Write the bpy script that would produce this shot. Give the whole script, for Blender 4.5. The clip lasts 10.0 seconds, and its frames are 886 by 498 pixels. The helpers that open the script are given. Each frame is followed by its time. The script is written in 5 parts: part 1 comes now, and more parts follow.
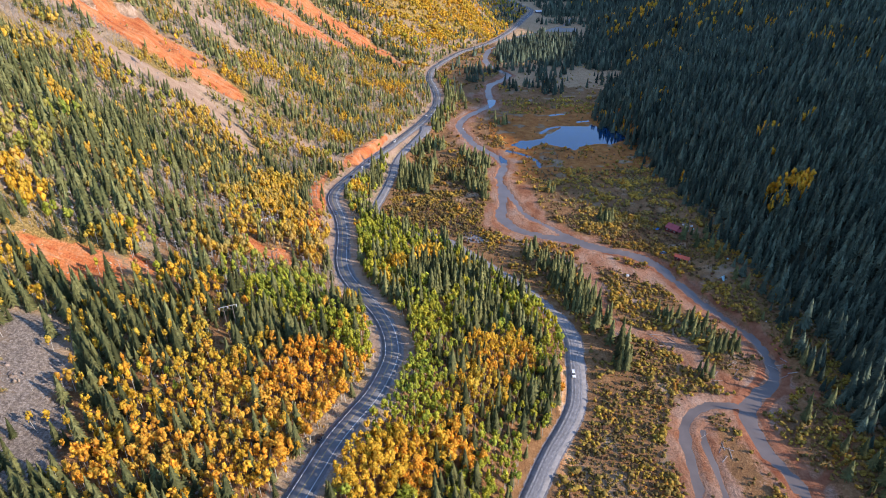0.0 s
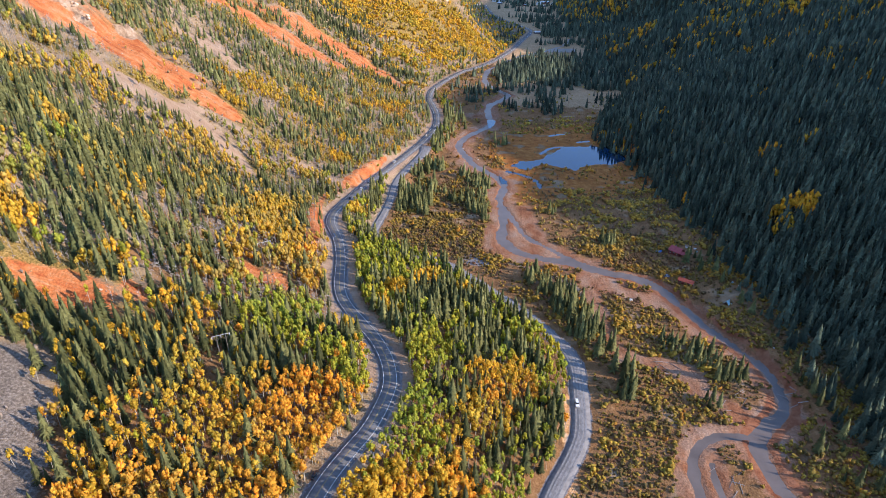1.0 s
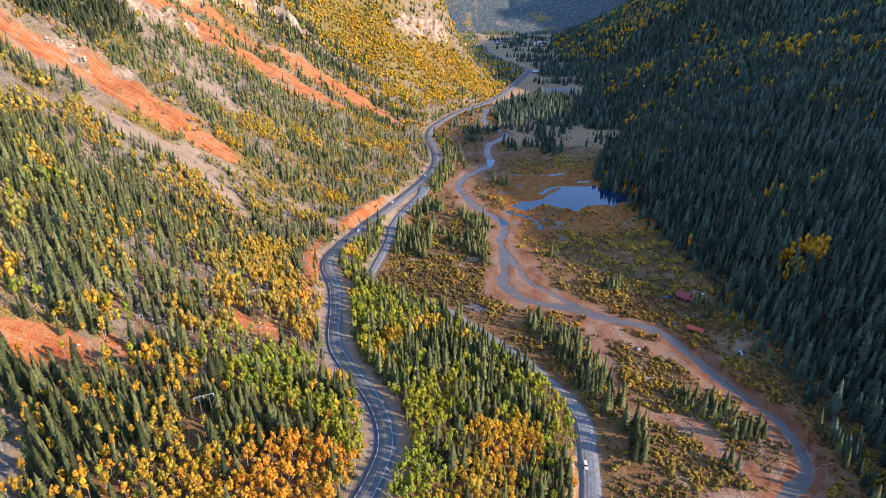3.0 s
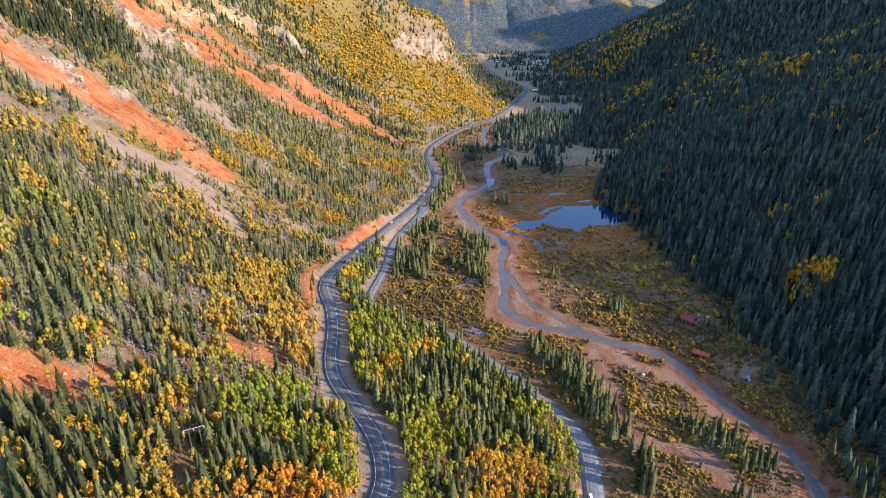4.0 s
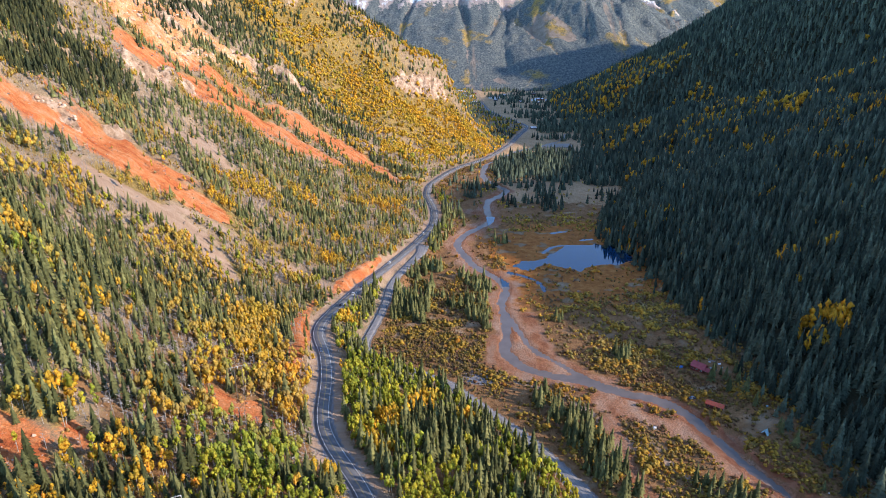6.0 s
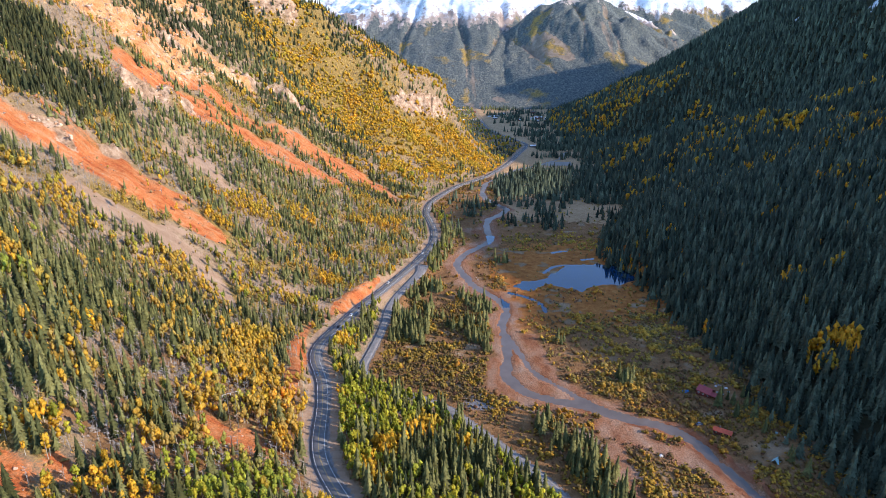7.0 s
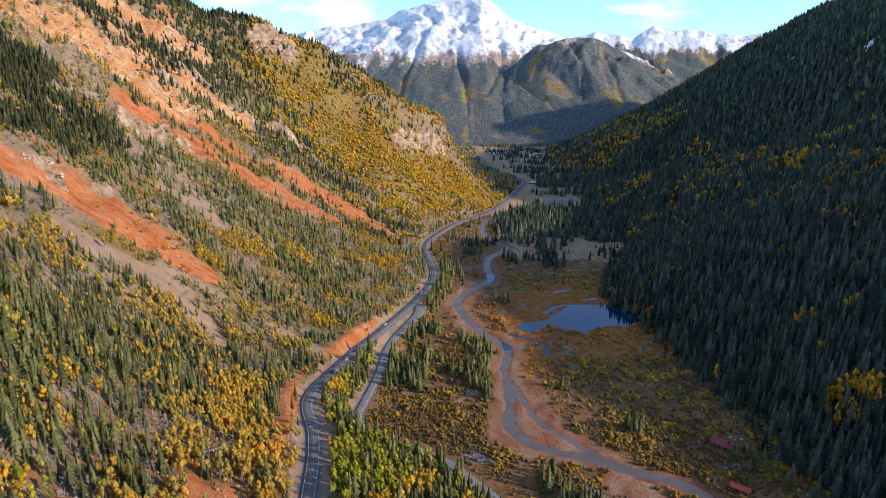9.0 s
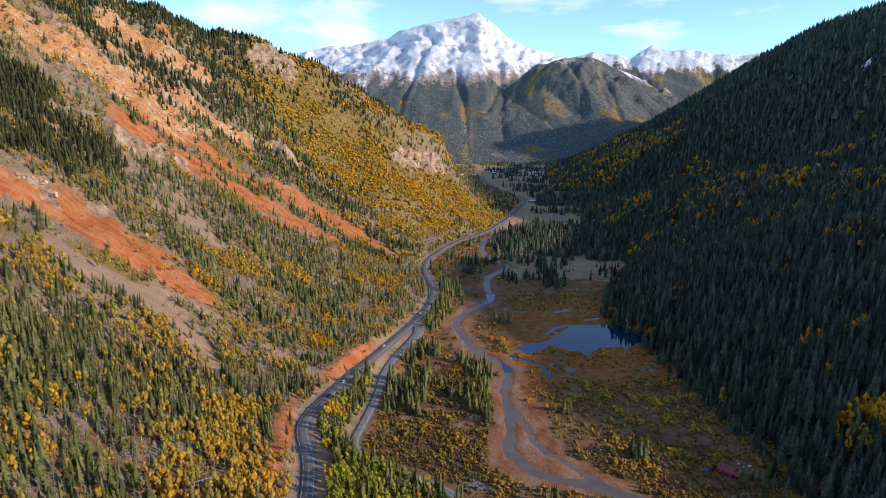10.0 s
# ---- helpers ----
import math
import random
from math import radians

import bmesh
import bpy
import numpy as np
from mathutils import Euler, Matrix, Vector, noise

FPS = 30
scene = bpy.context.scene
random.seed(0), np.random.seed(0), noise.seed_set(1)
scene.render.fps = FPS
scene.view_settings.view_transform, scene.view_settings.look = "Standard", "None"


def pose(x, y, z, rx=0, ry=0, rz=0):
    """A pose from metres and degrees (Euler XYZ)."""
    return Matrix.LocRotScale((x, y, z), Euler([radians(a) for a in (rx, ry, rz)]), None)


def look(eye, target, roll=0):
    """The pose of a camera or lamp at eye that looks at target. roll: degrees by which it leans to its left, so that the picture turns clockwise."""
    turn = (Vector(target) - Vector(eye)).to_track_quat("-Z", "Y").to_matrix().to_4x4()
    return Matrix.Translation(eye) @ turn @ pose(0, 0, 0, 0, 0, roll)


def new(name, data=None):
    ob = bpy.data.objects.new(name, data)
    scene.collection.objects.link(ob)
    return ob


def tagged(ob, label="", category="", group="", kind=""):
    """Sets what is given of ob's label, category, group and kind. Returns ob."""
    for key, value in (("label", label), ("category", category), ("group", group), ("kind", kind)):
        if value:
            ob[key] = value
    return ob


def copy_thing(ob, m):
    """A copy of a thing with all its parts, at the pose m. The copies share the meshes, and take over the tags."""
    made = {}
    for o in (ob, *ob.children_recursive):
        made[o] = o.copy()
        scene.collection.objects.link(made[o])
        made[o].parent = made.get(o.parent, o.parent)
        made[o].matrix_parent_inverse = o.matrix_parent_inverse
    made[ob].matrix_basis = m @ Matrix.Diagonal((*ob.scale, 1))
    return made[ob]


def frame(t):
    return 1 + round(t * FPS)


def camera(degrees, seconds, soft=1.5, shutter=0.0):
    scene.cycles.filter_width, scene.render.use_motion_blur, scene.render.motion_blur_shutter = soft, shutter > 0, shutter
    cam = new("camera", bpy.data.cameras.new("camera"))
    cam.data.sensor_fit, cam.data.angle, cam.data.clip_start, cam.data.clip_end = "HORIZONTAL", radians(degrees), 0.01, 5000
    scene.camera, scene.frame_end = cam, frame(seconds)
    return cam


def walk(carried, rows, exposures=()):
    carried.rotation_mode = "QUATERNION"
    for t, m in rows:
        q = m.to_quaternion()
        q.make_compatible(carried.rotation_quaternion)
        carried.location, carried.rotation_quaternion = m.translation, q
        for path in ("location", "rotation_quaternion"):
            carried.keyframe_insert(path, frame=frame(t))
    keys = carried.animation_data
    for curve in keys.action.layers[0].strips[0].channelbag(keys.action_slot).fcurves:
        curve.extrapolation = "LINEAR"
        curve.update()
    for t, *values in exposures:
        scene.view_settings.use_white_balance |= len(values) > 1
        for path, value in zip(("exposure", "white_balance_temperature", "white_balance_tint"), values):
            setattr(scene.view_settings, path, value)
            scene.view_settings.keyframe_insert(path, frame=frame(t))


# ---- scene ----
cam = camera(74.0, 10.0, soft=0.95)
ROWS = [(0.0, 0.0, 0.0, 236.25, 0.21, -30.09), (2.5, -0.09, 22.06, 236.5, 0.10, -25.85), (4.0, -0.11, 35.62, 236.8, 0.03, -23.37),
        (5.5, -0.2, 49.0, 237.05, -0.03, -20.88), (7.0, -0.2, 62.2, 237.15, -0.10, -18.37), (8.5, 0.2, 75.3, 236.95, -0.12, -15.81), (10.0, 0.8, 88.0, 236.92, -0.18, -13.22)]
walk(cam, [(t, pose(x, y, z, 90 + tilt, 0, turn)) for t, x, y, z, turn, tilt in ROWS],
     exposures=[(0.0, 1.84, 6300, 14), (5.5, 1.79, 6350, 13), (7.0, 1.72, 6450, 13), (8.5, 1.38, 6600, 13), (10.0, 0.98, 6800, 14)])

# ---------------------------------------------------------------- light
SUN_TURN, SUN_HEIGHT = 110.0, 24.4  # degrees clockwise from the view's +y, and above the horizon
world = bpy.data.worlds.new("sky")
scene.world = world
world.use_nodes = True
nt = world.node_tree
nt.nodes.clear()
sky = nt.nodes.new("ShaderNodeTexSky")
sky.sky_type, sky.sun_disc = "NISHITA", False
sky.sun_elevation, sky.sun_rotation = radians(SUN_HEIGHT), radians(SUN_TURN)
sky.altitude, sky.dust_density, sky.ozone_density = 2800, 0.1, 2.0
coord, mapping = nt.nodes.new("ShaderNodeTexCoord"), nt.nodes.new("ShaderNodeMapping")
mapping.inputs["Scale"].default_value = (3.4, 3.4, 12.0)
puffs = nt.nodes.new("ShaderNodeTexNoise")
puffs.inputs["Scale"].default_value, puffs.inputs["Detail"].default_value, puffs.inputs["Roughness"].default_value = 1.6, 9, 0.55
ramp = nt.nodes.new("ShaderNodeValToRGB")
ramp.color_ramp.elements[0].position, ramp.color_ramp.elements[1].position = 0.52, 0.72
mix = nt.nodes.new("ShaderNodeMix")
mix.data_type = "RGBA"
mix.inputs[7].default_value = (4.0, 4.25, 4.6, 1)
back, out = nt.nodes.new("ShaderNodeBackground"), nt.nodes.new("ShaderNodeOutputWorld")
back.inputs["Strength"].default_value = 0.15
nt.links.new(coord.outputs["Generated"], mapping.inputs["Vector"])
nt.links.new(mapping.outputs[0], puffs.inputs["Vector"])
nt.links.new(puffs.outputs[0], ramp.inputs[0])
# clouds stand low over the mountains; overhead it is clear
split, low, fewer = nt.nodes.new("ShaderNodeSeparateXYZ"), nt.nodes.new("ShaderNodeMapRange"), nt.nodes.new("ShaderNodeMath")
low.inputs[1].default_value, low.inputs[2].default_value, low.inputs[3].default_value, low.inputs[4].default_value = 0.13, 0.24, 1.0, 0.0
fewer.operation = "MULTIPLY"
nt.links.new(coord.outputs["Generated"], split.inputs[0])
nt.links.new(split.outputs["Z"], low.inputs[0])
nt.links.new(low.outputs[0], fewer.inputs[0])
nt.links.new(ramp.outputs[0], fewer.inputs[1])
nt.links.new(fewer.outputs[0], mix.inputs[0])
# thin clear mountain air: the horizon stays blue
air, deep = nt.nodes.new("ShaderNodeMapRange"), nt.nodes.new("ShaderNodeMix")
air.inputs[1].default_value, air.inputs[2].default_value, air.inputs[3].default_value, air.inputs[4].default_value = 0.05, 0.45, 1.0, 0.0
deep.data_type, deep.blend_type = "RGBA", "MULTIPLY"
deep.inputs[7].default_value = (0.58, 0.82, 0.92, 1)
nt.links.new(split.outputs["Z"], air.inputs[0])
nt.links.new(air.outputs[0], deep.inputs[0])
nt.links.new(sky.outputs[0], deep.inputs[6])
nt.links.new(deep.outputs[2], mix.inputs[6])
nt.links.new(mix.outputs[2], back.inputs[0])
nt.links.new(back.outputs[0], out.inputs[0])
sun = new("sun", bpy.data.lights.new("sun", "SUN"))
sun.data.energy, sun.data.angle, sun.data.color = 2.05, radians(0.8), (1.0, 0.87, 0.71)
a, b = radians(SUN_TURN), radians(SUN_HEIGHT)
sun.matrix_world = look((0, 0, 900), Vector((0, 0, 900)) - Vector((math.sin(a) * math.cos(b), math.cos(a) * math.cos(b), math.sin(b))))


# ---------------------------------------------------------------- materials
def nodes_of(name, rough=0.85, spec=0.2):
    m = bpy.data.materials.new(name)
    m.use_nodes = True
    p = m.node_tree.nodes["Principled BSDF"]
    p.inputs["Roughness"].default_value = rough
    p.inputs["Specular IOR Level"].default_value = spec
    return m, m.node_tree, p


def noise_node(t, scale, detail=4, rough=0.6, stretch=None):
    """A noise texture in the world's metres; scale is its grain per metre."""
    n = t.nodes.new("ShaderNodeTexNoise")
    n.inputs["Scale"].default_value, n.inputs["Detail"].default_value, n.inputs["Roughness"].default_value = scale, detail, rough
    g = t.nodes.new("ShaderNodeNewGeometry")
    if stretch:
        mp = t.nodes.new("ShaderNodeMapping")
        mp.inputs["Scale"].default_value, mp.inputs["Rotation"].default_value = stretch[:3], (0, 0, radians(stretch[3]))
        t.links.new(g.outputs["Position"], mp.inputs[0])
        t.links.new(mp.outputs[0], n.inputs["Vector"])
    else:
        t.links.new(g.outputs["Position"], n.inputs["Vector"])
    return n.outputs[0]


def ramp_node(t, value, stops):
    r = t.nodes.new("ShaderNodeValToRGB")
    e = r.color_ramp.elements
    while len(e) < len(stops):
        e.new(0.5)
    for k, (pos, col) in zip(e, stops):
        k.position, k.color = pos, (*col, 1) if len(col) == 3 else (col[0],) * 3 + (1,)
    t.links.new(value, r.inputs[0])
    return r.outputs[0]


def math_node(t, op, a, b=0.0, clamp=False):
    n = t.nodes.new("ShaderNodeMath")
    n.operation, n.use_clamp = op, clamp
    for k, v in enumerate((a, b)):
        if isinstance(v, (int, float)):
            n.inputs[k].default_value = v
        else:
            t.links.new(v, n.inputs[k])
    return n.outputs[0]


def mix_node(t, fac, a, b, blend="MIX"):
    n = t.nodes.new("ShaderNodeMix")
    n.data_type, n.blend_type = "RGBA", blend
    for k, v in ((0, fac), (6, a), (7, b)):
        if isinstance(v, (int, float)):
            n.inputs[k].default_value = v
        elif isinstance(v, tuple):
            n.inputs[k].default_value = (*v, 1)
        else:
            t.links.new(v, n.inputs[k])
    return n.outputs[2]


def attr_node(t, name):
    n = t.nodes.new("ShaderNodeAttribute")
    n.attribute_name = name
    return n


def bump(t, p, value, strength, distance):
    n = t.nodes.new("ShaderNodeBump")
    n.inputs["Strength"].default_value, n.inputs["Distance"].default_value = strength, distance
    t.links.new(value, n.inputs["Height"])
    t.links.new(n.outputs[0], p.inputs["Normal"])


def plain(name, stops, scale=1.0, rough=0.8, spec=0.2, metal=0.0, depth=0.02, strength=0.3):
    """A surface whose colour runs through stops along a noise, with a fine relief of the same grain."""
    m, t, p = nodes_of(name, rough, spec)
    p.inputs["Metallic"].default_value = metal
    v = noise_node(t, scale, 6)
    t.links.new(ramp_node(t, v, stops), p.inputs["Base Color"])
    if strength:
        bump(t, p, v, strength, depth)
    return m


def glow_through(t, p, colour, share):
    """Thin leaves let part of the light through."""
    leaf, both = t.nodes.new("ShaderNodeBsdfTranslucent"), t.nodes.new("ShaderNodeMixShader")
    t.links.new(colour, leaf.inputs["Color"])
    both.inputs[0].default_value = share
    t.links.new(p.outputs[0], both.inputs[1])
    t.links.new(leaf.outputs[0], both.inputs[2])
    t.links.new(both.outputs[0], t.nodes["Material Output"].inputs["Surface"])


def foliage(name, vary=0.35, thin=0.0):
    """Leaves or needles: each tree's own tint, broken up by clumps and by single sprays."""
    m, t, p = nodes_of(name, 0.75, 0.15)
    tint = attr_node(t, "tint").outputs["Color"]
    big = ramp_node(t, noise_node(t, 0.9, 4), [(0.3, (1 - vary,)), (0.7, (1 + vary * 0.6,))])
    g = t.nodes.new("ShaderNodeNewGeometry")
    leaf = ramp_node(t, g.outputs["Random Per Island"], [(0, (0.72,)), (1, (1.25,))])
    c = mix_node(t, 1.0, mix_node(t, 1.0, tint, big, "MULTIPLY"), leaf, "MULTIPLY")
    t.links.new(c, p.inputs["Base Color"])
    if thin:
        glow_through(t, p, c, thin)
    return m


def lone_foliage(name, dark, light, thin=0.0):
    """The same for a tree that stands as a thing of its own."""
    m, t, p = nodes_of(name, 0.75, 0.15)
    o = t.nodes.new("ShaderNodeObjectInfo")
    tint = ramp_node(t, o.outputs["Random"], [(0, dark), (1, light)])
    big = ramp_node(t, noise_node(t, 0.9, 4), [(0.3, (0.7,)), (0.7, (1.2,))])
    g = t.nodes.new("ShaderNodeNewGeometry")
    leaf = ramp_node(t, g.outputs["Random Per Island"], [(0, (0.72,)), (1, (1.25,))])
    c = mix_node(t, 1.0, mix_node(t, 1.0, tint, big, "MULTIPLY"), leaf, "MULTIPLY")
    t.links.new(c, p.inputs["Base Color"])
    if thin:
        glow_through(t, p, c, thin)
    return m


def ground_material():
    m, t, p = nodes_of("ground", 0.95, 0.1)
    coarse, mid, fine = noise_node(t, 0.02, 5), noise_node(t, 0.12, 6, 0.7), noise_node(t, 0.9, 6, 0.7)
    runs = noise_node(t, 0.06, 6, 0.7, (1.0, 0.16, 0.3, 38))
    streaks = noise_node(t, 0.16, 7, 0.75, (0.10, 1.0, 0.3, -8))
    streaks = math_node(t, "ADD", math_node(t, "MULTIPLY", streaks, 0.65), math_node(t, "MULTIPLY", mid, 0.35))
    grain = math_node(t, "MULTIPLY", math_node(t, "ADD", mid, fine), 0.5)
    base = ramp_node(t, grain, [(0.33, (0.10, 0.070, 0.040)), (0.42, (0.22, 0.150, 0.088)), (0.53, (0.34, 0.240, 0.150)), (0.66, (0.46, 0.34, 0.235))])
    layers = [
        ("duff", [(0.3, (0.022, 0.024, 0.012)), (0.55, (0.045, 0.042, 0.022)), (0.75, (0.09, 0.07, 0.045))], mid),
        ("grass", [(0.35, (0.10, 0.07, 0.022)), (0.5, (0.26, 0.17, 0.05)), (0.65, (0.44, 0.30, 0.12))], fine),
        ("brown", [(0.32, (0.11, 0.055, 0.026)), (0.5, (0.24, 0.122, 0.052)), (0.68, (0.37, 0.215, 0.105))], grain),
        ("marsh", [(0.3, (0.20, 0.068, 0.020)), (0.5, (0.37, 0.140, 0.036)), (0.7, (0.48, 0.22, 0.07))], mid),
        ("meadow", [(0.35, (0.30, 0.18, 0.092)), (0.65, (0.54, 0.36, 0.20))], grain),
        ("tan", [(0.3, (0.25, 0.155, 0.095)), (0.5, (0.36, 0.240, 0.160)), (0.7, (0.46, 0.335, 0.24))], streaks),
        ("grey", [(0.35, (0.10, 0.078, 0.062)), (0.5, (0.185, 0.148, 0.118)), (0.65, (0.32, 0.265, 0.22))], fine),
        ("red", [(0.34, (0.28, 0.060, 0.027)), (0.43, (0.46, 0.122, 0.040)), (0.50, (0.56, 0.190, 0.066)), (0.58, (0.53, 0.250, 0.120)), (0.70, (0.56, 0.38, 0.26))], streaks),
        ("rock", [(0.33, (0.15, 0.095, 0.065)), (0.5, (0.40, 0.26, 0.165)), (0.66, (0.60, 0.46, 0.34))], mid),
        ("ochre", [(0.32, (0.24, 0.10, 0.05)), (0.42, (0.52, 0.21, 0.075)), (0.53, (0.62, 0.34, 0.155)), (0.66, (0.70, 0.56, 0.43))], math_node(t, "MULTIPLY", math_node(t, "ADD", runs, mid), 0.5)),
        ("gravel", [(0.3, (0.16, 0.15, 0.15)), (0.7, (0.27, 0.25, 0.245))], fine),
        ("sand", [(0.30, (0.19, 0.070, 0.034)), (0.41, (0.30, 0.125, 0.062)), (0.50, (0.34, 0.172, 0.100)), (0.60, (0.36, 0.215, 0.142)), (0.75, (0.41, 0.29, 0.215))], noise_node(t, 0.07, 7, 0.65, (1, 0.45, 1, 15))),
        ("snow", [(0.3, (0.6, 0.62, 0.66)), (0.7, (0.8, 0.82, 0.86))], fine),
        ("mud", [(0.35, (0.20, 0.065, 0.03)), (0.65, (0.34, 0.15, 0.08))], mid),
    ]
    c = base
    stones = math_node(t, "MULTIPLY", math_node(t, "SUBTRACT", noise_node(t, 0.55, 5, 0.75), 0.57), 9.0, True)
    stones = math_node(t, "MULTIPLY", stones, math_node(t, "MULTIPLY", math_node(t, "SUBTRACT", mid, 0.42), 5.0, True))
    jitter = math_node(t, "MULTIPLY", math_node(t, "SUBTRACT", grain, 0.5), 1.5)
    for name, stops, v in layers:
        w = math_node(t, "ADD", attr_node(t, name).outputs["Fac"], jitter)
        w = math_node(t, "MULTIPLY", math_node(t, "SUBTRACT", w, 0.38), 4.0, True)
        top = ramp_node(t, v, stops)
        if name in ("red", "sand", "ochre"):
            top = mix_node(t, math_node(t, "MULTIPLY", stones, 0.25 if name == "sand" else 0.65), top, (0.48, 0.35, 0.26))
            top = mix_node(t, 1.0, top, ramp_node(t, fine, [(0.35, (0.6,)), (0.65, (1.2,))]), "MULTIPLY")
        c = mix_node(t, w, c, top)
    t.links.new(mix_node(t, 1.0, c, ramp_node(t, coarse, [(0.3, (0.85,)), (0.7, (1.12,))]), "MULTIPLY"), p.inputs["Base Color"])
    bump(t, p, math_node(t, "ADD", mid, math_node(t, "MULTIPLY", fine, 0.5)), 0.9, 1.5)
    return m


def mountain_material(name, rock_level, snow_level):
    """Forest low down with pale slide tracks, bare rock above it, snow on top."""
    m, t, p = nodes_of(name, 0.95, 0.1)
    mid, fine, speck = noise_node(t, 0.005, 8, 0.65), noise_node(t, 0.03, 6, 0.7), noise_node(t, 0.11, 5, 0.75)
    ribs = noise_node(t, 0.011, 8, 0.65, (1.0, 0.3, 0.5, 6))
    chutes = noise_node(t, 0.007, 7, 0.6, (1.0, 0.16, 0.25, -5))
    gully = attr_node(t, "gully").outputs["Fac"]
    # Greyed, bluish forest tones: haze of distance put into the colour.
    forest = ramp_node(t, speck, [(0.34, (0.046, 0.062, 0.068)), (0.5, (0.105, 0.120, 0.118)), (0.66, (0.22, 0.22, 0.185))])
    gold = ramp_node(t, speck, [(0.38, (0.16, 0.12, 0.05)), (0.62, (0.42, 0.27, 0.08))])
    scree = ramp_node(t, fine, [(0.35, (0.17, 0.13, 0.10)), (0.65, (0.32, 0.25, 0.19))])
    rock = ramp_node(t, ribs, [(0.32, (0.18, 0.14, 0.125)), (0.48, (0.32, 0.25, 0.215)), (0.66, (0.46, 0.38, 0.33))])
    snow = ramp_node(t, fine, [(0.3, (0.66, 0.69, 0.74)), (0.6, (0.84, 0.86, 0.90))])
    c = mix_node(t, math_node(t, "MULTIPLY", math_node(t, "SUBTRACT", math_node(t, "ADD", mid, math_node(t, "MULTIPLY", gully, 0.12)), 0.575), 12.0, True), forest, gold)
    c = mix_node(t, math_node(t, "MULTIPLY", math_node(t, "SUBTRACT", chutes, 0.63), 22.0, True), c, scree)
    c = mix_node(t, math_node(t, "MULTIPLY", math_node(t, "SUBTRACT", math_node(t, "ADD", gully, math_node(t, "MULTIPLY", math_node(t, "SUBTRACT", fine, 0.5), 1.6)), 0.62), 5.0, True), c, scree)
    g = t.nodes.new("ShaderNodeNewGeometry")
    s = t.nodes.new("ShaderNodeSeparateXYZ")
    t.links.new(g.outputs["Position"], s.inputs[0])

    def above(level, sharp, rib_part, fine_part):
        z = math_node(t, "ADD", s.outputs["Z"], math_node(t, "MULTIPLY", math_node(t, "SUBTRACT", ribs, 0.5), rib_part))
        z = math_node(t, "ADD", z, math_node(t, "MULTIPLY", math_node(t, "SUBTRACT", fine, 0.5), fine_part))
        z = math_node(t, "ADD", z, math_node(t, "MULTIPLY", math_node(t, "SUBTRACT", chutes, 0.5), rib_part))
        return math_node(t, "MULTIPLY", math_node(t, "SUBTRACT", z, level), sharp, True)

    c = mix_node(t, above(rock_level, 0.08, 330.0, 120.0), c, rock)
    crag = noise_node(t, 0.014, 9, 0.7, (1.0, 0.6, 1.2, 25))
    bare = math_node(t, "MULTIPLY", math_node(t, "SUBTRACT", math_node(t, "ADD", math_node(t, "MULTIPLY", crag, 0.6), math_node(t, "MULTIPLY", fine, 0.4)), 0.50), 9.0, True)
    snow = mix_node(t, math_node(t, "MULTIPLY", bare, 0.85), snow, (0.30, 0.255, 0.235))
    c = mix_node(t, above(snow_level, 0.03, 300.0, 220.0), c, snow)
    t.links.new(c, p.inputs["Base Color"])
    bump(t, p, math_node(t, "ADD", math_node(t, "ADD", ribs, math_node(t, "MULTIPLY", fine, 0.35)), math_node(t, "MULTIPLY", speck, 0.25)), 0.7, 22.0)
    return m


def water_material(name, colour, rough, ripple):
    m, t, p = nodes_of(name, rough, 0.9 if rough < 0.2 else 0.35)
    p.inputs["IOR"].default_value = 1.33
    v = noise_node(t, 0.25, 5)
    t.links.new(ramp_node(t, noise_node(t, 0.05, 5), [(0.35, colour), (0.65, tuple(min(1, k * 1.5) for k in colour))]), p.inputs["Base Color"])
    bump(t, p, v, ripple, 0.1)
    return m


def asphalt_material():
    m, t, p = nodes_of("asphalt", 0.9, 0.2)
    lanes, fine = noise_node(t, 0.25, 5), noise_node(t, 3.0, 4)
    c = ramp_node(t, lanes, [(0.3, (0.115, 0.113, 0.115)), (0.7, (0.175, 0.17, 0.17))])
    t.links.new(mix_node(t, 1.0, c, ramp_node(t, fine, [(0.2, (0.8,)), (0.8, (1.2,))]), "MULTIPLY"), p.inputs["Base Color"])
    bump(t, p, fine, 0.2, 0.01)
    return m


GROUND, ASPHALT = ground_material(), asphalt_material()
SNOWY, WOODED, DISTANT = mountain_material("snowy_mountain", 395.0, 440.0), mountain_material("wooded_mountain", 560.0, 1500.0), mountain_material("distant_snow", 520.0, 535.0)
RIVER_WATER = water_material("river_water", (0.115, 0.092, 0.080), 0.30, 0.35)
# Blue base colour stands in for part of the reflected sky.
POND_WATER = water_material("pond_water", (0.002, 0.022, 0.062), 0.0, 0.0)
TRACK = plain("wheel_track", [(0.35, (0.18, 0.17, 0.165)), (0.65, (0.30, 0.28, 0.27))], 0.5)
GRAVEL = plain("gravel_road", [(0.3, (0.16, 0.15, 0.145)), (0.7, (0.27, 0.25, 0.24))], 0.35)
LINE_WHITE = plain("white_paint", [(0.3, (0.55, 0.55, 0.54)), (0.7, (0.75, 0.75, 0.74))], 2.0)
LINE_YELLOW = plain("yellow_paint", [(0.3, (0.36, 0.26, 0.10)), (0.7, (0.46, 0.34, 0.15))], 2.0)
BARK_WHITE = plain("pale_bark", [(0.3, (0.30, 0.27, 0.22)), (0.7, (0.58, 0.54, 0.46))], 3.0)
BARK_DARK = plain("dark_bark", [(0.3, (0.06, 0.045, 0.035)), (0.7, (0.13, 0.10, 0.08))], 3.0)
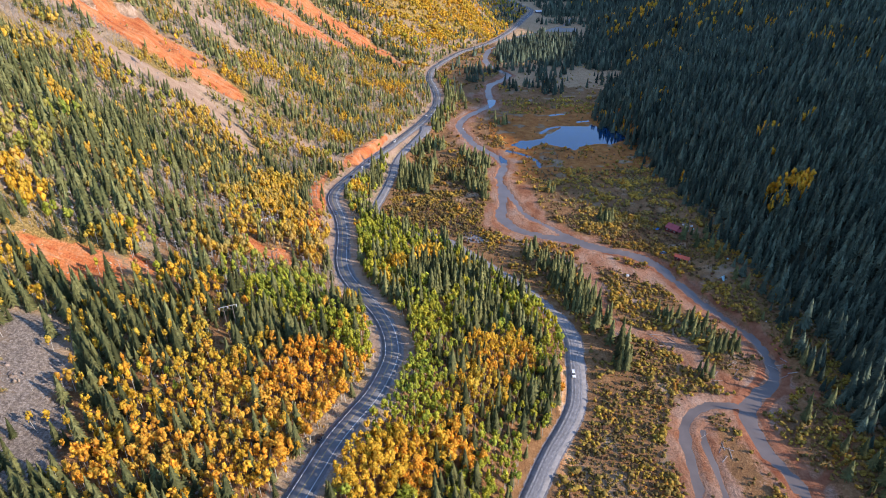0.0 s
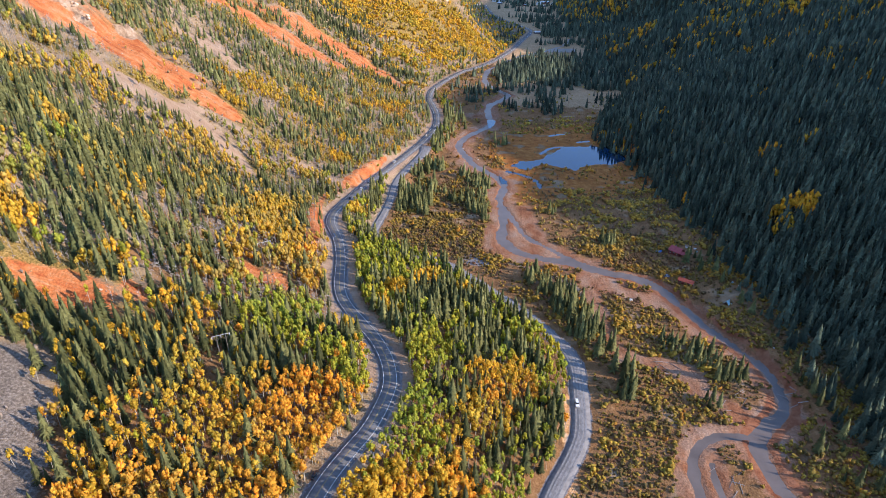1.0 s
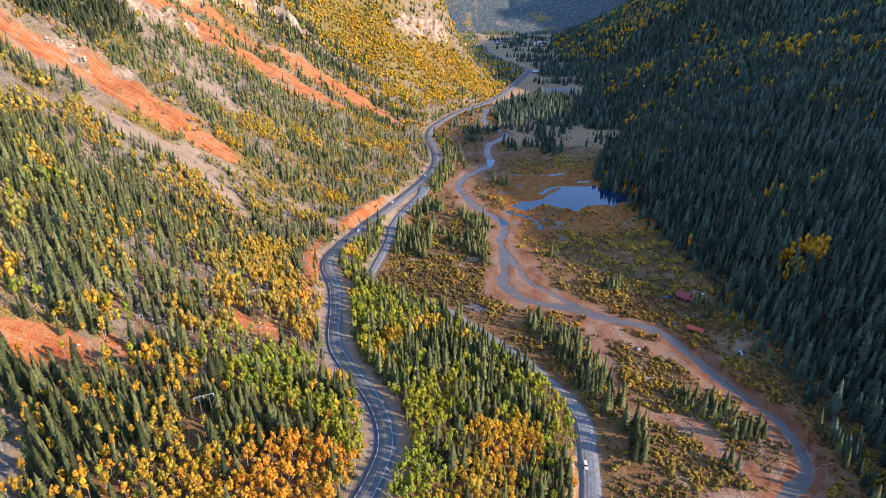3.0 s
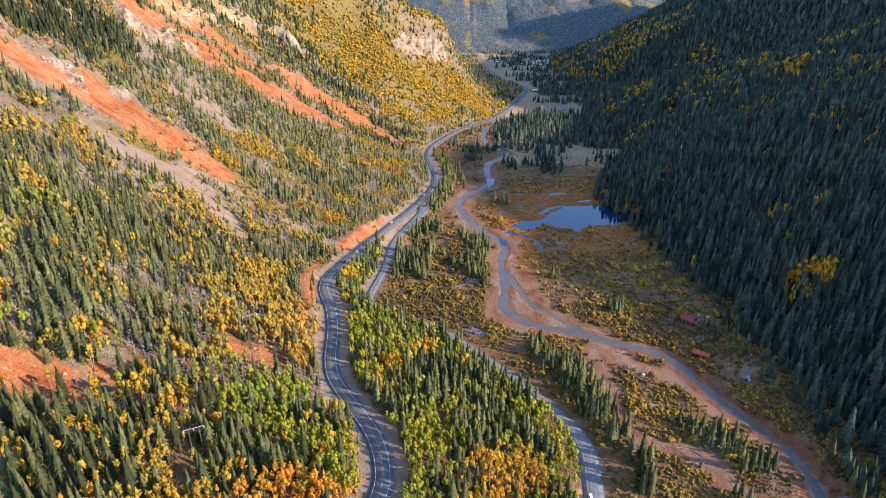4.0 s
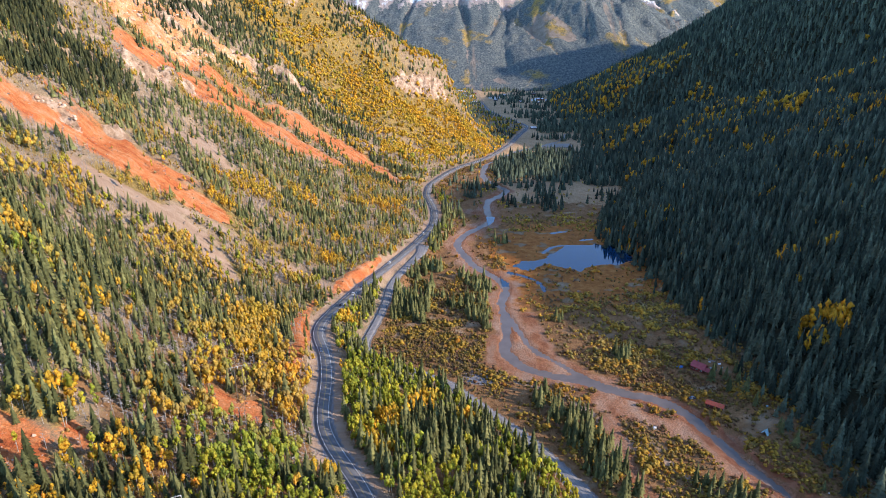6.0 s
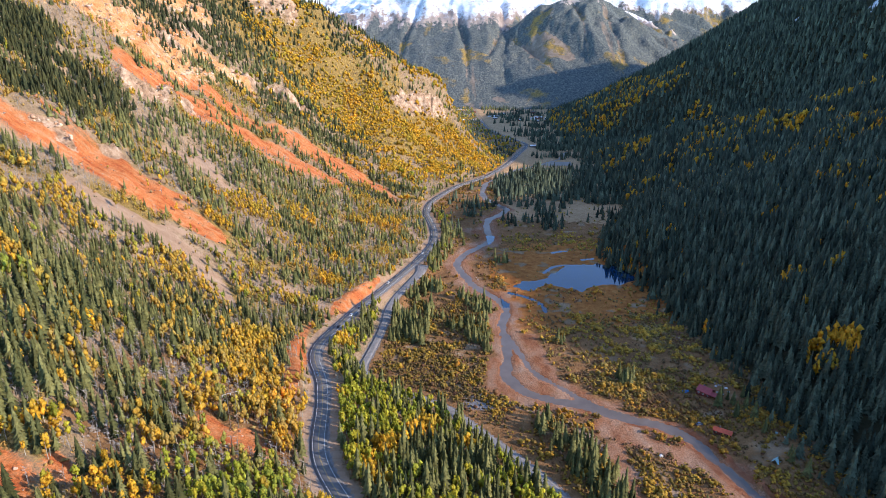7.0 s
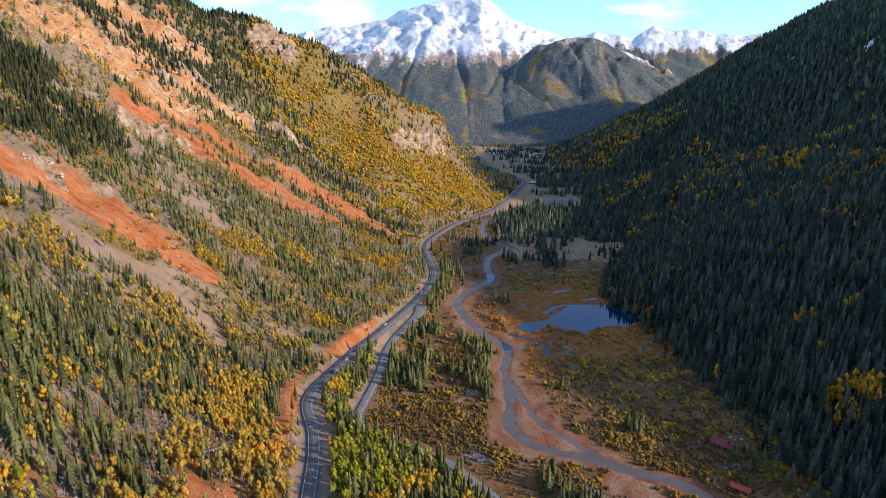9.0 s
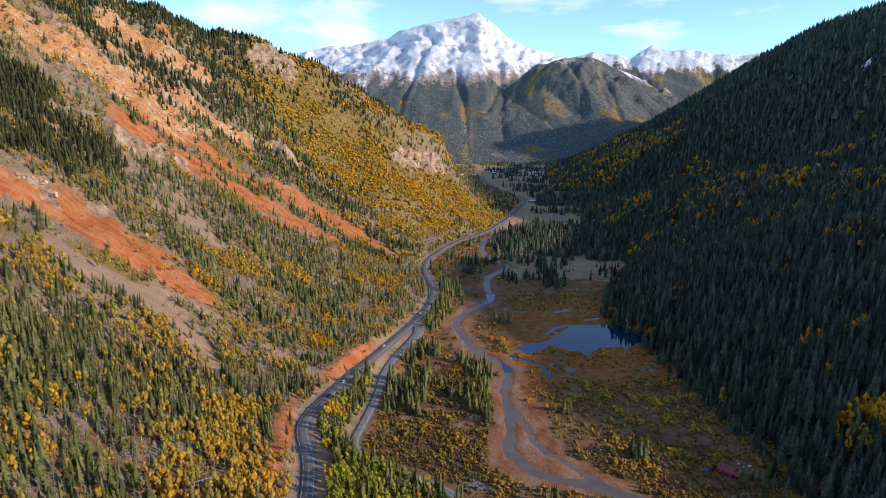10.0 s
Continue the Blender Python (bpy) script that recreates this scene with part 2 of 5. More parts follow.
STONE, THIN_LEAVES = foliage("stone", 0.35), foliage("thin_leaves", 0.2, 0.48)
NEEDLES, SCRUB = foliage("needles", 0.3), foliage("scrub", 0.4, 0.2)
TWIGS = plain("bare_twigs", [(0.3, (0.22, 0.19, 0.17)), (0.7, (0.42, 0.37, 0.33))], 2.0)


# ---------------------------------------------------------------- the lie of the land
TABLE = np.random.RandomState(7).rand(256, 256)


def smooth(a, b, v):
    u = np.clip((v - a) / (b - a), 0, 1)
    return u * u * (3 - 2 * u)


def noise2(x, y):
    """Smooth noise from 0 to 1 on arrays."""
    ix, iy = np.floor(x).astype(int), np.floor(y).astype(int)
    u, v = x - ix, y - iy
    u, v = u * u * (3 - 2 * u), v * v * (3 - 2 * v)
    a, b = ix & 255, (ix + 1) & 255
    c, d = iy & 255, (iy + 1) & 255
    return (TABLE[a, c] * (1 - u) + TABLE[b, c] * u) * (1 - v) + (TABLE[a, d] * (1 - u) + TABLE[b, d] * u) * v


def fbm(x, y, octaves=4):
    total, weight, k = 0.0, 0.0, 1.0
    for n in range(octaves):
        total = total + k * noise2(x * 2 ** n + 17.3 * n, y * 2 ** n + 5.1 * n)
        weight, k = weight + k, k * 0.5
    return total / weight


def curve(points, step=5.0):
    """A smooth line through points, as rows a step apart."""
    p = np.array(points, float)
    p = np.vstack([2 * p[0] - p[1], p, 2 * p[-1] - p[-2]])
    rows = []
    for a, b, c, d in zip(p, p[1:], p[2:], p[3:]):
        n = max(2, int(np.linalg.norm(c - b) / step))
        for t in np.arange(n) / n:
            rows.append(0.5 * (2 * b + (c - a) * t + (2 * a - 5 * b + 4 * c - d) * t * t + (3 * b - a - 3 * c + d) * t ** 3))
    return np.array(rows + [p[-2]])


def away(x, y, line):
    """How far points lie from a line, and where along it (0 to 1)."""
    shape = np.shape(x)
    x, y = np.ravel(x), np.ravel(y)
    best, along = np.full(x.shape, 1e9), np.zeros(x.shape)
    n = len(line) - 1
    for i in range(n):
        (ax, ay), (bx, by) = line[i][:2], line[i + 1][:2]
        dx, dy = bx - ax, by - ay
        t = np.clip(((x - ax) * dx + (y - ay) * dy) / (dx * dx + dy * dy + 1e-9), 0, 1)
        d = np.hypot(x - ax - t * dx, y - ay - t * dy)
        near = d < best
        best[near], along[near] = d[near], (i + t[near]) / n
    return best.reshape(shape), along.reshape(shape)


def inside(x, y, corners):
    """Whether points lie in a closed outline."""
    hit = np.zeros(np.shape(x), bool)
    for (ax, ay), (bx, by) in zip(corners, corners[1:] + corners[:1]):
        if ay != by:
            hit ^= ((ay > y) != (by > y)) & (x < (bx - ax) * (y - ay) / (by - ay) + ax)
    return hit


HIGHWAY = curve([(-75, 20), (-62, 110), (-53, 149), (-45, 177), (-34, 202), (-28, 228), (-28, 243), (-31, 258), (-37, 275), (-50, 299),
                 (-62, 321), (-71, 346), (-78, 394), (-86, 429), (-98, 464), (-100, 491), (-93, 526), (-80, 578), (-63, 628), (-44, 690),
                 (-26, 750), (-13, 815), (-13, 880), (-21, 940), (-26, 975), (-22, 1042), (0, 1113), (32, 1188), (76, 1251),
                 (112, 1322), (159, 1446), (199, 1586), (228, 1682), (236, 1760), (200, 1900), (160, 2100), (150, 2400)])
DIRT = curve([(20, 100), (34, 160), (41, 177), (52, 199), (63, 217), (71, 233), (75, 250), (79, 278), (80, 294), (77, 308), (71, 322),
              (63, 338), (50, 358), (20, 397), (3, 418), (-20, 434), (-50, 450), (-63, 473), (-61, 497), (-57, 526), (-54, 559),
              (-53, 590), (-47, 622), (-37, 655), (-26, 690), (-24, 715)])
RIVER = curve([(178, 60), (170, 140), (166, 178), (165, 191), (161, 202), (161, 214), (162, 228), (171, 239), (186, 251), (193, 266),
               (194, 284), (190, 302), (182, 319), (174, 338), (169, 355), (164, 373), (156, 387), (144, 398), (129, 405), (114, 414),
               (95, 424), (75, 432), (58, 446), (50, 468), (54, 496), (57, 527), (56, 562), (63, 595), (63, 618), (54, 640),
               (38, 666), (27, 700), (18, 734), (25, 771), (44, 802), (66, 840), (66, 895), (72, 943), (95, 979), (107, 1011),
               (95, 1043), (77, 1091), (76, 1148), (90, 1225), (112, 1261), (157, 1352), (210, 1406), (285, 1500), (330, 1620)])
BRAID = curve([(106, 423), (90, 446), (72, 472), (66, 500), (60, 530)])
SIDE = curve([(163, 233), (150, 235), (139, 232), (129, 225), (123, 213), (121, 200), (120, 188), (116, 170), (110, 120)])
SIDE_LOW = curve([(134, 217), (131, 204), (131, 193), (129, 178), (124, 140)])
LOOP = curve([(186, 244), (200, 241), (205, 231), (205, 218), (202, 208), (194, 197), (183, 188), (172, 180), (166, 165)])
POND = [(79, 669), (93, 686), (115, 691), (136, 717), (153, 739), (188, 742), (211, 740), (222, 717), (226, 685), (200, 674),
        (172, 669), (152, 653), (137, 661), (121, 674), (108, 666), (97, 650)]
CREEKS = [curve([(72, 650), (91, 636), (102, 617), (103, 588), (100, 564)]), curve([(138, 600), (148, 593), (146, 571), (147, 557)]),
          curve([(143, 784), (152, 789), (162, 791)]), curve([(175, 757), (190, 761)]), curve([(121, 712), (134, 731), (150, 738)])]
POND_Z = -8.1


def floor_z(y):
    return np.interp(y, [150, 300, 400, 500, 620, 1100, 3000], [3, 3, 1.5, -2, -8, -8, -10])


def highway_z(y):
    return np.interp(y, [0, 100, 150, 200, 250, 320, 440, 560, 705, 900, 1100, 2600], [60, 52, 46, 40.5, 35, 26.5, 17.5, 8, 0, -5, -6, -8])


def dirt_z(y):
    return np.interp(y, [150, 250, 350, 560, 700, 750], [5, 3, 1.5, 0.5, 0, 0])


def cut_bank(y):
    """Where the raw bank above the highway is high (1) and where it is overgrown (0)."""
    return smooth(0.32, 0.52, fbm(np.asarray(y, float) / 34 + 4, 0 * np.asarray(y, float), 3))


def land(x, y, fine=True):
    """The ground's height."""
    x, y = np.asarray(x, float), np.asarray(y, float)
    hx, hz = np.interp(y, HIGHWAY[:, 1], HIGHWAY[:, 0]), highway_z(y)
    dx, dz = np.interp(y, DIRT[:, 1], DIRT[:, 0]), dirt_z(y)
    base = floor_z(y) + 5 * smooth(140, 215, x) * (1 - smooth(450, 600, y))
    # the bench between the highway, the gravel road and the valley floor
    low_x = np.where(y < 715, np.maximum(dx - 5, hx + 12), hx + 34)
    low_z = np.where(y < 715, dz, base)
    u = np.clip((x - hx - 7) / np.maximum(low_x - hx - 7, 5), 0, 1)
    bench = hz + (low_z - hz) * (0.6 * u + 0.4 * u * u * (3 - 2 * u))
    right = np.where(y < 715, dz + (base - dz) * smooth(5, 18, x - dx), base)
    z = np.where(x < low_x, bench, right)
    # the sunny hillside
    toe = np.interp(y, [1380, 1500, 1650, 2000, 2600], [0, 40, 170, 750, 1700])
    d = hx - 7 - x - toe
    steep = np.interp(y, [100, 250, 310, 360, 450, 560, 700, 850, 1000, 1200, 1330, 1450, 1700], [0.58, 0.70, 1.08, 1.25, 1.12, 1.06, 0.97, 1.02, 1.2, 1.25, 2.0, 3.7, 3.2])
    bent = np.interp(d, [0, 50, 100, 180, 260, 390, 600, 900, 1500], [0, 13, 32, 80, 137, 258, 450, 640, 800])
    ribs = fbm((x + 0.62 * y) / 60 + 40, (y - x) / 400, 3) - 0.5
    rough = fbm(x / 45, y / 45, 4) - 0.5
    crest = np.interp(y, [0, 900, 1070, 1200, 1305, 1375, 1460, 1700, 2100], [560, 520, 450, 388, 322, 225, 195, 150, 90])
    hill = steep * bent
    hill = np.where(hill > crest - 60, crest - 60 + 60 * np.tanh((hill - crest + 60) / 60), hill)
    hill = hill + smooth(30, 220, d) * (34 * ribs + 16 * rough)
    z = np.where(d > 0, np.maximum(z, hz * (1 - smooth(0, 60, toe)) + base * smooth(0, 60, toe) + hill), z)
    cut = 5.5 * smooth(1, 6, hx - 6 - x) * (1 - smooth(8, 30, hx - 6 - x)) * smooth(380, 430, y) * (1 - smooth(660, 720, y))
    z = z + np.where(d > 0, cut * cut_bank(y), 0)
    # the shaded hillside
    edge = np.interp(y, [0, 217, 265, 327, 423, 488, 566, 694, 737, 770, 813, 930, 1013, 1233, 1500, 1700, 2000, 2300, 2700, 3000],
                     [235, 222, 230, 232, 233, 226, 223, 224, 203, 203, 213, 268, 308, 342, 360, 350, 375, 400, 470, 700])
    e = x - edge - 28 * (1 - smooth(300, 400, y))
    rise = np.interp(e, [0, 40, 80, 200, 330, 420, 700, 900, 1200, 1800], [0, 24, 40, 88, 146, 200, 360, 455, 530, 575])
    fall = np.interp(y, [-300, 0, 200, 340, 430, 600, 760, 900, 1000, 1200, 1700, 2000, 2300, 2500, 2700, 2850, 3000, 3400], [0.94, 1.0, 1.08, 1.1, 1.15, 1.2, 0.95, 0.95, 1.02, 1.2, 1.2, 1.15, 1.1, 1.03, 0.75, 0.4, 0.1, 0.0])
    bumps = fbm(x / 160 + 9, y / 130, 3) - 0.5
    # a side valley behind the nearer spur
    back = 0.77 * (x - 400) + 0.64 * (y - 1430)
    hollow = 105 * smooth(0, 150, back) * (1 - smooth(190, 520, back)) * smooth(10, 170, e) * (1 - smooth(620, 900, e))
    z = z + np.where(e > 0, np.maximum(fall * rise + smooth(20, 200, e) * 46 * bumps - hollow, 0.03 * e), 0)
    if fine:
        z = z + (fbm(x / 9, y / 9, 3) - 0.5) * 1.6 * smooth(9, 16, np.abs(x - hx))
    return z

def hillside_cover(x, y, d_high, wob):
    """Bare places on the sunny hillside, from 0 to 1."""
    runs = (fbm(x / 75 + 1, (y - (0.1 + 0.6 * smooth(680, 860, y)) * (x + 250)) / 12, 4) - 0.5) * 2

    def band(points, width):
        d, along = away(x, y, curve(points, 12))
        width = width * (0.45 + 0.65 * np.sin(np.pi * np.clip(0.12 + 0.84 * along, 0, 1)) ** 0.7)
        return np.clip(1.25 - (d + 0.28 * width * wob + 0.75 * width * runs) / width, 0, 1)

    red = np.maximum.reduce([
        band([(-420, 570), (-376, 592), (-359, 603), (-336, 610), (-302, 611), (-271, 614), (-228, 605)], 31),
        band([(-377, 856), (-350, 896), (-312, 927), (-260, 961), (-198, 1012), (-131, 1041), (-76, 996)], 30),
        band([(-374, 806), (-354, 826), (-325, 848), (-291, 868), (-256, 890), (-215, 905), (-160, 950)], 33),
        band([(-450, 1092), (-433, 1085)], 13),
        band([(-212, 264), (-194, 266), (-176, 259), (-167, 248)], 15),
        band([(-199, 254), (-182, 248)], 12),
        band([(-133, 347), (-115, 330)], 7),
        band([(-111, 344), (-96, 324)], 7),
        band([(-170, 279), (-159, 269)], 5),
        band([(-118, 506), (-106, 542), (-91, 587), (-80, 617), (-70, 650)], 7),
        band([(-101, 400), (-106, 440), (-114, 478), (-116, 510)], 7.5)])
    ochre = np.maximum.reduce([
        band([(-560, 790), (-501, 820), (-480, 855), (-449, 869), (-414, 875), (-389, 892), (-364, 933), (-340, 950)], 40),
        band([(-476, 982), (-466, 1031), (-443, 1040), (-414, 1069), (-393, 1093)], 27),
        band([(-440, 930), (-410, 960), (-380, 985), (-350, 1010), (-310, 1040)], 22)])
    rock = np.maximum.reduce([
        band([(-374, 610), (-358, 616), (-340, 604)], 8),
        band([(-330, 636), (-312, 646)], 6),
        band([(-366, 768), (-346, 791), (-326, 838)], 14),
        band([(-392, 946), (-379, 1027)], 13),
        band([(-343, 1027), (-305, 1066)], 12),
        band([(-288, 1088), (-238, 1118)], 14),
        band([(-95, 1284), (-48, 1337), (2, 1376)], 13),
        band([(-409, 908), (-371, 994)], 18),
        band([(-348, 1208), (-276, 1243)], 16)])
    tan = np.maximum.reduce([
        band([(-313, 548), (-280, 551), (-250, 558), (-209, 549), (-184, 522)], 14),
        band([(-290, 750), (-248, 710)], 9),
        band([(-272, 550), (-239, 585), (-207, 590)], 9),
        band([(-157, 583), (-98, 560)], 7),
        band([(-302, 712), (-270, 717), (-237, 706)], 11),
        band([(-46, 866), (-32, 811)], 8),
        band([(-245, 317), (-221, 336)], 6)])
    grey = np.maximum.reduce([
        band([(-185, 204), (-169, 180), (-162, 153), (-151, 130)], 20)])
    ochre = np.maximum(ochre, band([(56, 190), (62, 215), (66, 240), (70, 262)], 6))
    return {"red": red, "ochre": ochre, "rock": rock, "tan": tan, "grey": grey}


# ---------------------------------------------------------------- mesh helpers
def raw_mesh(name, verts, faces, material, tint=None):
    """A mesh from arrays; faces of three or four corners."""
    verts, faces = np.asarray(verts, np.float32), np.asarray(faces, np.int32)
    me = bpy.data.meshes.new(name)
    n, k = faces.shape
    me.vertices.add(len(verts))
    me.loops.add(n * k)
    me.polygons.add(n)
    me.vertices.foreach_set("co", verts.ravel())
    me.loops.foreach_set("vertex_index", faces.ravel())
    me.polygons.foreach_set("loop_start", np.arange(0, n * k, k, dtype=np.int32))
    if tint is not None:
        at = me.attributes.new("tint", "FLOAT_COLOR", "POINT")
        at.data.foreach_set("color", np.hstack([tint, np.ones((len(tint), 1))]).astype(np.float32).ravel())
    me.materials.append(material)
    me.update(calc_edges=True)
    return me


def part(name, bm, material, parent, label=""):
    me = bpy.data.meshes.new(name)
    bm.to_mesh(me)
    bm.free()
    me.materials.append(material)
    ob = new(name, me)
    ob.parent = parent
    if label:
        ob["label"] = label
    return ob


def grid_faces(nx, ny):
    i = np.arange(nx - 1)[None, :] + nx * np.arange(ny - 1)[:, None]
    return np.stack([i, i + 1, i + nx + 1, i + nx], -1).reshape(-1, 4)


def strip(line, offsets, lift):
    """A band along a line: rows of points at the offsets to its right, each lifted above the line's height."""
    p = np.asarray(line)
    t = np.gradient(p[:, :2], axis=0)
    t /= np.linalg.norm(t, axis=1)[:, None] + 1e-9
    side = np.stack([t[:, 1], -t[:, 0]], -1)
    v = np.zeros((len(p), len(offsets), 3))
    for k, (o, h) in enumerate(zip(offsets, lift)):
        o = np.broadcast_to(o, len(p))
        v[:, k, :2] = p[:, :2] + side * o[:, None]
        v[:, k, 2] = p[:, 2] + h
    return v.reshape(-1, 3), grid_faces(len(offsets), len(p))


# ---------------------------------------------------------------- ground
def steps(*runs):
    """Grid lines: (from, to, step at the start, step at the end)."""
    rows = []
    for a, b, s, e in runs:
        x = a
        while x < b:
            rows.append(x)
            x += s + (e - s) * (x - a) / (b - a)
    return np.array(rows + [runs[-1][1]])


gx = steps((-2600, -600, 110, 8), (-600, -130, 5, 4.5), (-130, 235, 2.5, 2.5), (235, 520, 5, 9), (520, 2600, 9, 110))
gy = steps((-400, 130, 60, 4), (130, 760, 2.5, 2.7), (760, 1450, 3.0, 8), (1450, 3400, 9, 50), (3400, 5200, 60, 200))
X, Y = np.meshgrid(gx, gy)
Z = land(X, Y)
near = (X > -160) & (X < 340) & (Y < 1700)
far_off = np.full(X.shape, 999.0)


def off(line):
    d = far_off.copy()
    d[near] = away(X[near], Y[near], line)[0]
    return d


d_high, d_dirt, d_river, d_braid = off(HIGHWAY), off(DIRT), off(RIVER), off(BRAID)
d_side, d_low, d_loop = off(SIDE), off(SIDE_LOW), off(LOOP)
flat_w = 6.5 + 9 * smooth(900, 1200, Y)
Z = np.where(d_high < 2 * flat_w, Z + (highway_z(Y) - 0.5 - Z) * (1 - smooth(flat_w, 2 * flat_w, d_high)), Z)
on_dirt = (1 - smooth(5, 10, d_dirt)) * (Y < 720) * (d_high > 8)
Z = Z + (dirt_z(Y) - 0.4 - Z) * on_dirt
wob = (fbm(X / 14, Y / 14, 4) - 0.5) * 2
river_w = np.interp(Y, [150, 230, 300, 380, 430, 500, 700, 1000, 1300], [3.4, 3.9, 4.2, 4.0, 4.3, 3.3, 3.9, 4.4, 4.8])
fine_wob = (fbm(X / 6 + 5, Y / 8, 3) - 0.5) * 2
bed = np.maximum.reduce([1 - smooth(river_w * 0.75, river_w * 1.4, d_river + 1.8 * wob + 1.6 * fine_wob), 0.9 * (1 - smooth(1.4, 3.6, d_braid + 1.5 * wob)),
                         0.9 * (1 - smooth(1.5, 3.4, d_side + 1.5 * wob)), 0.8 * (1 - smooth(1.2, 3.2, d_low + wob))])
bar = np.interp(Y, [150, 220, 300, 420, 500, 640, 800, 1000, 1100], [19, 20, 20, 28, 24, 22, 24, 20, 6])
bar = bar * np.where((X > np.interp(Y, RIVER[:, 1], RIVER[:, 0])) & (Y < 420) & (Y > 250), 0.6, 1.0)
sand = np.clip(1.15 - (d_river + 11 * wob + 4 * fine_wob) / bar, 0, 1)
sand = np.maximum(sand, np.clip(1.3 - (np.minimum(d_side, d_low) + 5 * wob) / 11, 0, 1) * (X > 108))
sand = np.maximum(sand, np.clip(1.2 - (d_braid + 4 * wob) / 15, 0, 1))
flat = smooth(0.2, 0.7, sand) * (X > -10)
Z = Z + (floor_z(Y) + 0.25 * wob - Z) * flat * 0.85 - 1.3 * bed
shore = inside(X, Y, POND) + 0.0
d_pond = off(np.array(POND + POND[:1], float))
pond = np.where(shore > 0, d_pond, -d_pond) + 5.5 * (fbm(X / 9, Y / 6, 4) - 0.55) * 2.2
marsh = (X > 60) & (X < 235) & (Y > 560) & (Y < 860) & (d_river > 9)
sedge = (X > 55) & (X < 245) & (Y > 520) & (Y < 900)
Z = np.where(marsh & (d_pond < 70), Z + (POND_Z + 0.25 - Z) * (1 - smooth(30, 70, np.where(shore > 0, 0, d_pond))) * (1 - smooth(222, 235, X)), Z)
Z = np.where(marsh, np.maximum(Z, POND_Z + 0.18), Z)
d_creek = np.minimum.reduce([off(c) for c in CREEKS])
Z = np.where(marsh & (pond > 1.5), np.minimum(Z, POND_Z + 0.3), Z)
Z = np.where(marsh, Z - 0.9 * np.maximum(smooth(-1, 3, pond), 1 - smooth(1.2, 2.6, d_creek + 0.7 * wob)), Z)
bare_land = hillside_cover(X, Y, d_high, wob)
Z = Z + np.clip(bare_land["rock"] + 0.6 * bare_land["ochre"] * (Y > 500), 0, 1) * (np.abs(fbm(X / 26, Y / 22 + 7, 4) - 0.5) * 46 + 9 * (np.floor(4 * fbm(X / 30 + 3, Y / 18, 3)) % 2) - 4)
ground_me = raw_mesh("ground", np.stack([X, Y, Z], -1).reshape(-1, 3), grid_faces(len(gx), len(gy)), GROUND)
ground_me.polygons.foreach_set("use_smooth", np.ones(len(ground_me.polygons), bool))
ground = tagged(new("ground", ground_me), "valley ground of grass, red scree, orange river sand and forest soil", "ground", kind="structure")


def ground_z(x, y):
    """The height of the built ground, between its grid points."""
    x, y = np.asarray(x, float), np.asarray(y, float)
    i = np.clip(np.searchsorted(gx, x) - 1, 0, len(gx) - 2)
    j = np.clip(np.searchsorted(gy, y) - 1, 0, len(gy) - 2)
    u, v = (x - gx[i]) / (gx[i + 1] - gx[i]), (y - gy[j]) / (gy[j + 1] - gy[j])
    return (Z[j, i] * (1 - u) + Z[j, i + 1] * u) * (1 - v) + (Z[j + 1, i] * (1 - u) + Z[j + 1, i + 1] * u) * v


def ground_at(field, x, y):
    i = np.clip(np.searchsorted(gx, x) - 1, 0, len(gx) - 2)
    j = np.clip(np.searchsorted(gy, y) - 1, 0, len(gy) - 2)
    return field[j, i]


# what covers the ground, from 0 to 1
edge_x = np.interp(gy, [0, 217, 265, 327, 423, 488, 566, 694, 737, 770, 813, 930, 1013, 1233, 1500, 1700, 2000, 2300, 2700, 3000],
                   [235, 222, 230, 232, 233, 226, 223, 224, 203, 203, 213, 268, 308, 342, 360, 350, 375, 400, 470, 700])[:, None]
high_x = np.interp(gy, HIGHWAY[:, 1], HIGHWAY[:, 0])[:, None]
dirt_x = np.interp(gy, DIRT[:, 1], DIRT[:, 0])[:, None]

valley = np.where(Y < 700, X > dirt_x + 4, X > high_x + 10) & (X < edge_x)
cover = {
    "duff": smooth(-4, 10, X - edge_x) + 0.0,
    "brown": valley * smooth(0, 1, 0.75 + 0.6 * wob),
    "meadow": valley * smooth(900, 960, Y + 30 * wob) * smooth(85, 120, X) + 0.8 * valley * smooth(1300, 1400, Y) * (1 - smooth(1750, 1950, Y + 200 * wob)),
    "gravel": np.maximum(1 - smooth(4.6, 7.5, d_high + 1.0 * wob), (1 - smooth(3.2, 6, d_dirt - 1.2 * (Y < 320))) * (Y < 740)),
    "sand": sand * (d_high > 14),
    "mud": np.maximum(np.clip(1.25 - (np.abs(d_river - river_w - 2.2 - 2 * wob)) / 3.2, 0, 1), np.clip(1.2 - np.abs(d_loop) / 3.5, 0, 1)) * np.where(Y < 400, 1.0, 0.5) * (Y < 1100),
}
cover.update(bare_land)
slope = X < high_x - 9
cover["tan"] = np.maximum(cover["tan"], (1 - smooth(8, 13, d_high + 3 * wob)) * (Y > 230))
cover["grass"] = slope * np.clip(np.maximum(0.28 + 2.4 * (fbm(X / 70 + 2, Y / 30, 4) - 0.5), 0.38 * smooth(1080, 1160, Y)), 0, 1)
spur_d, _ = away(X[(Y > 1050) & (Y < 1450)], Y[(Y > 1050) & (Y < 1450)], curve([(-330, 1165), (-255, 1218), (-195, 1228), (-111, 1253), (-24, 1302), (48, 1337), (95, 1350)], 20))
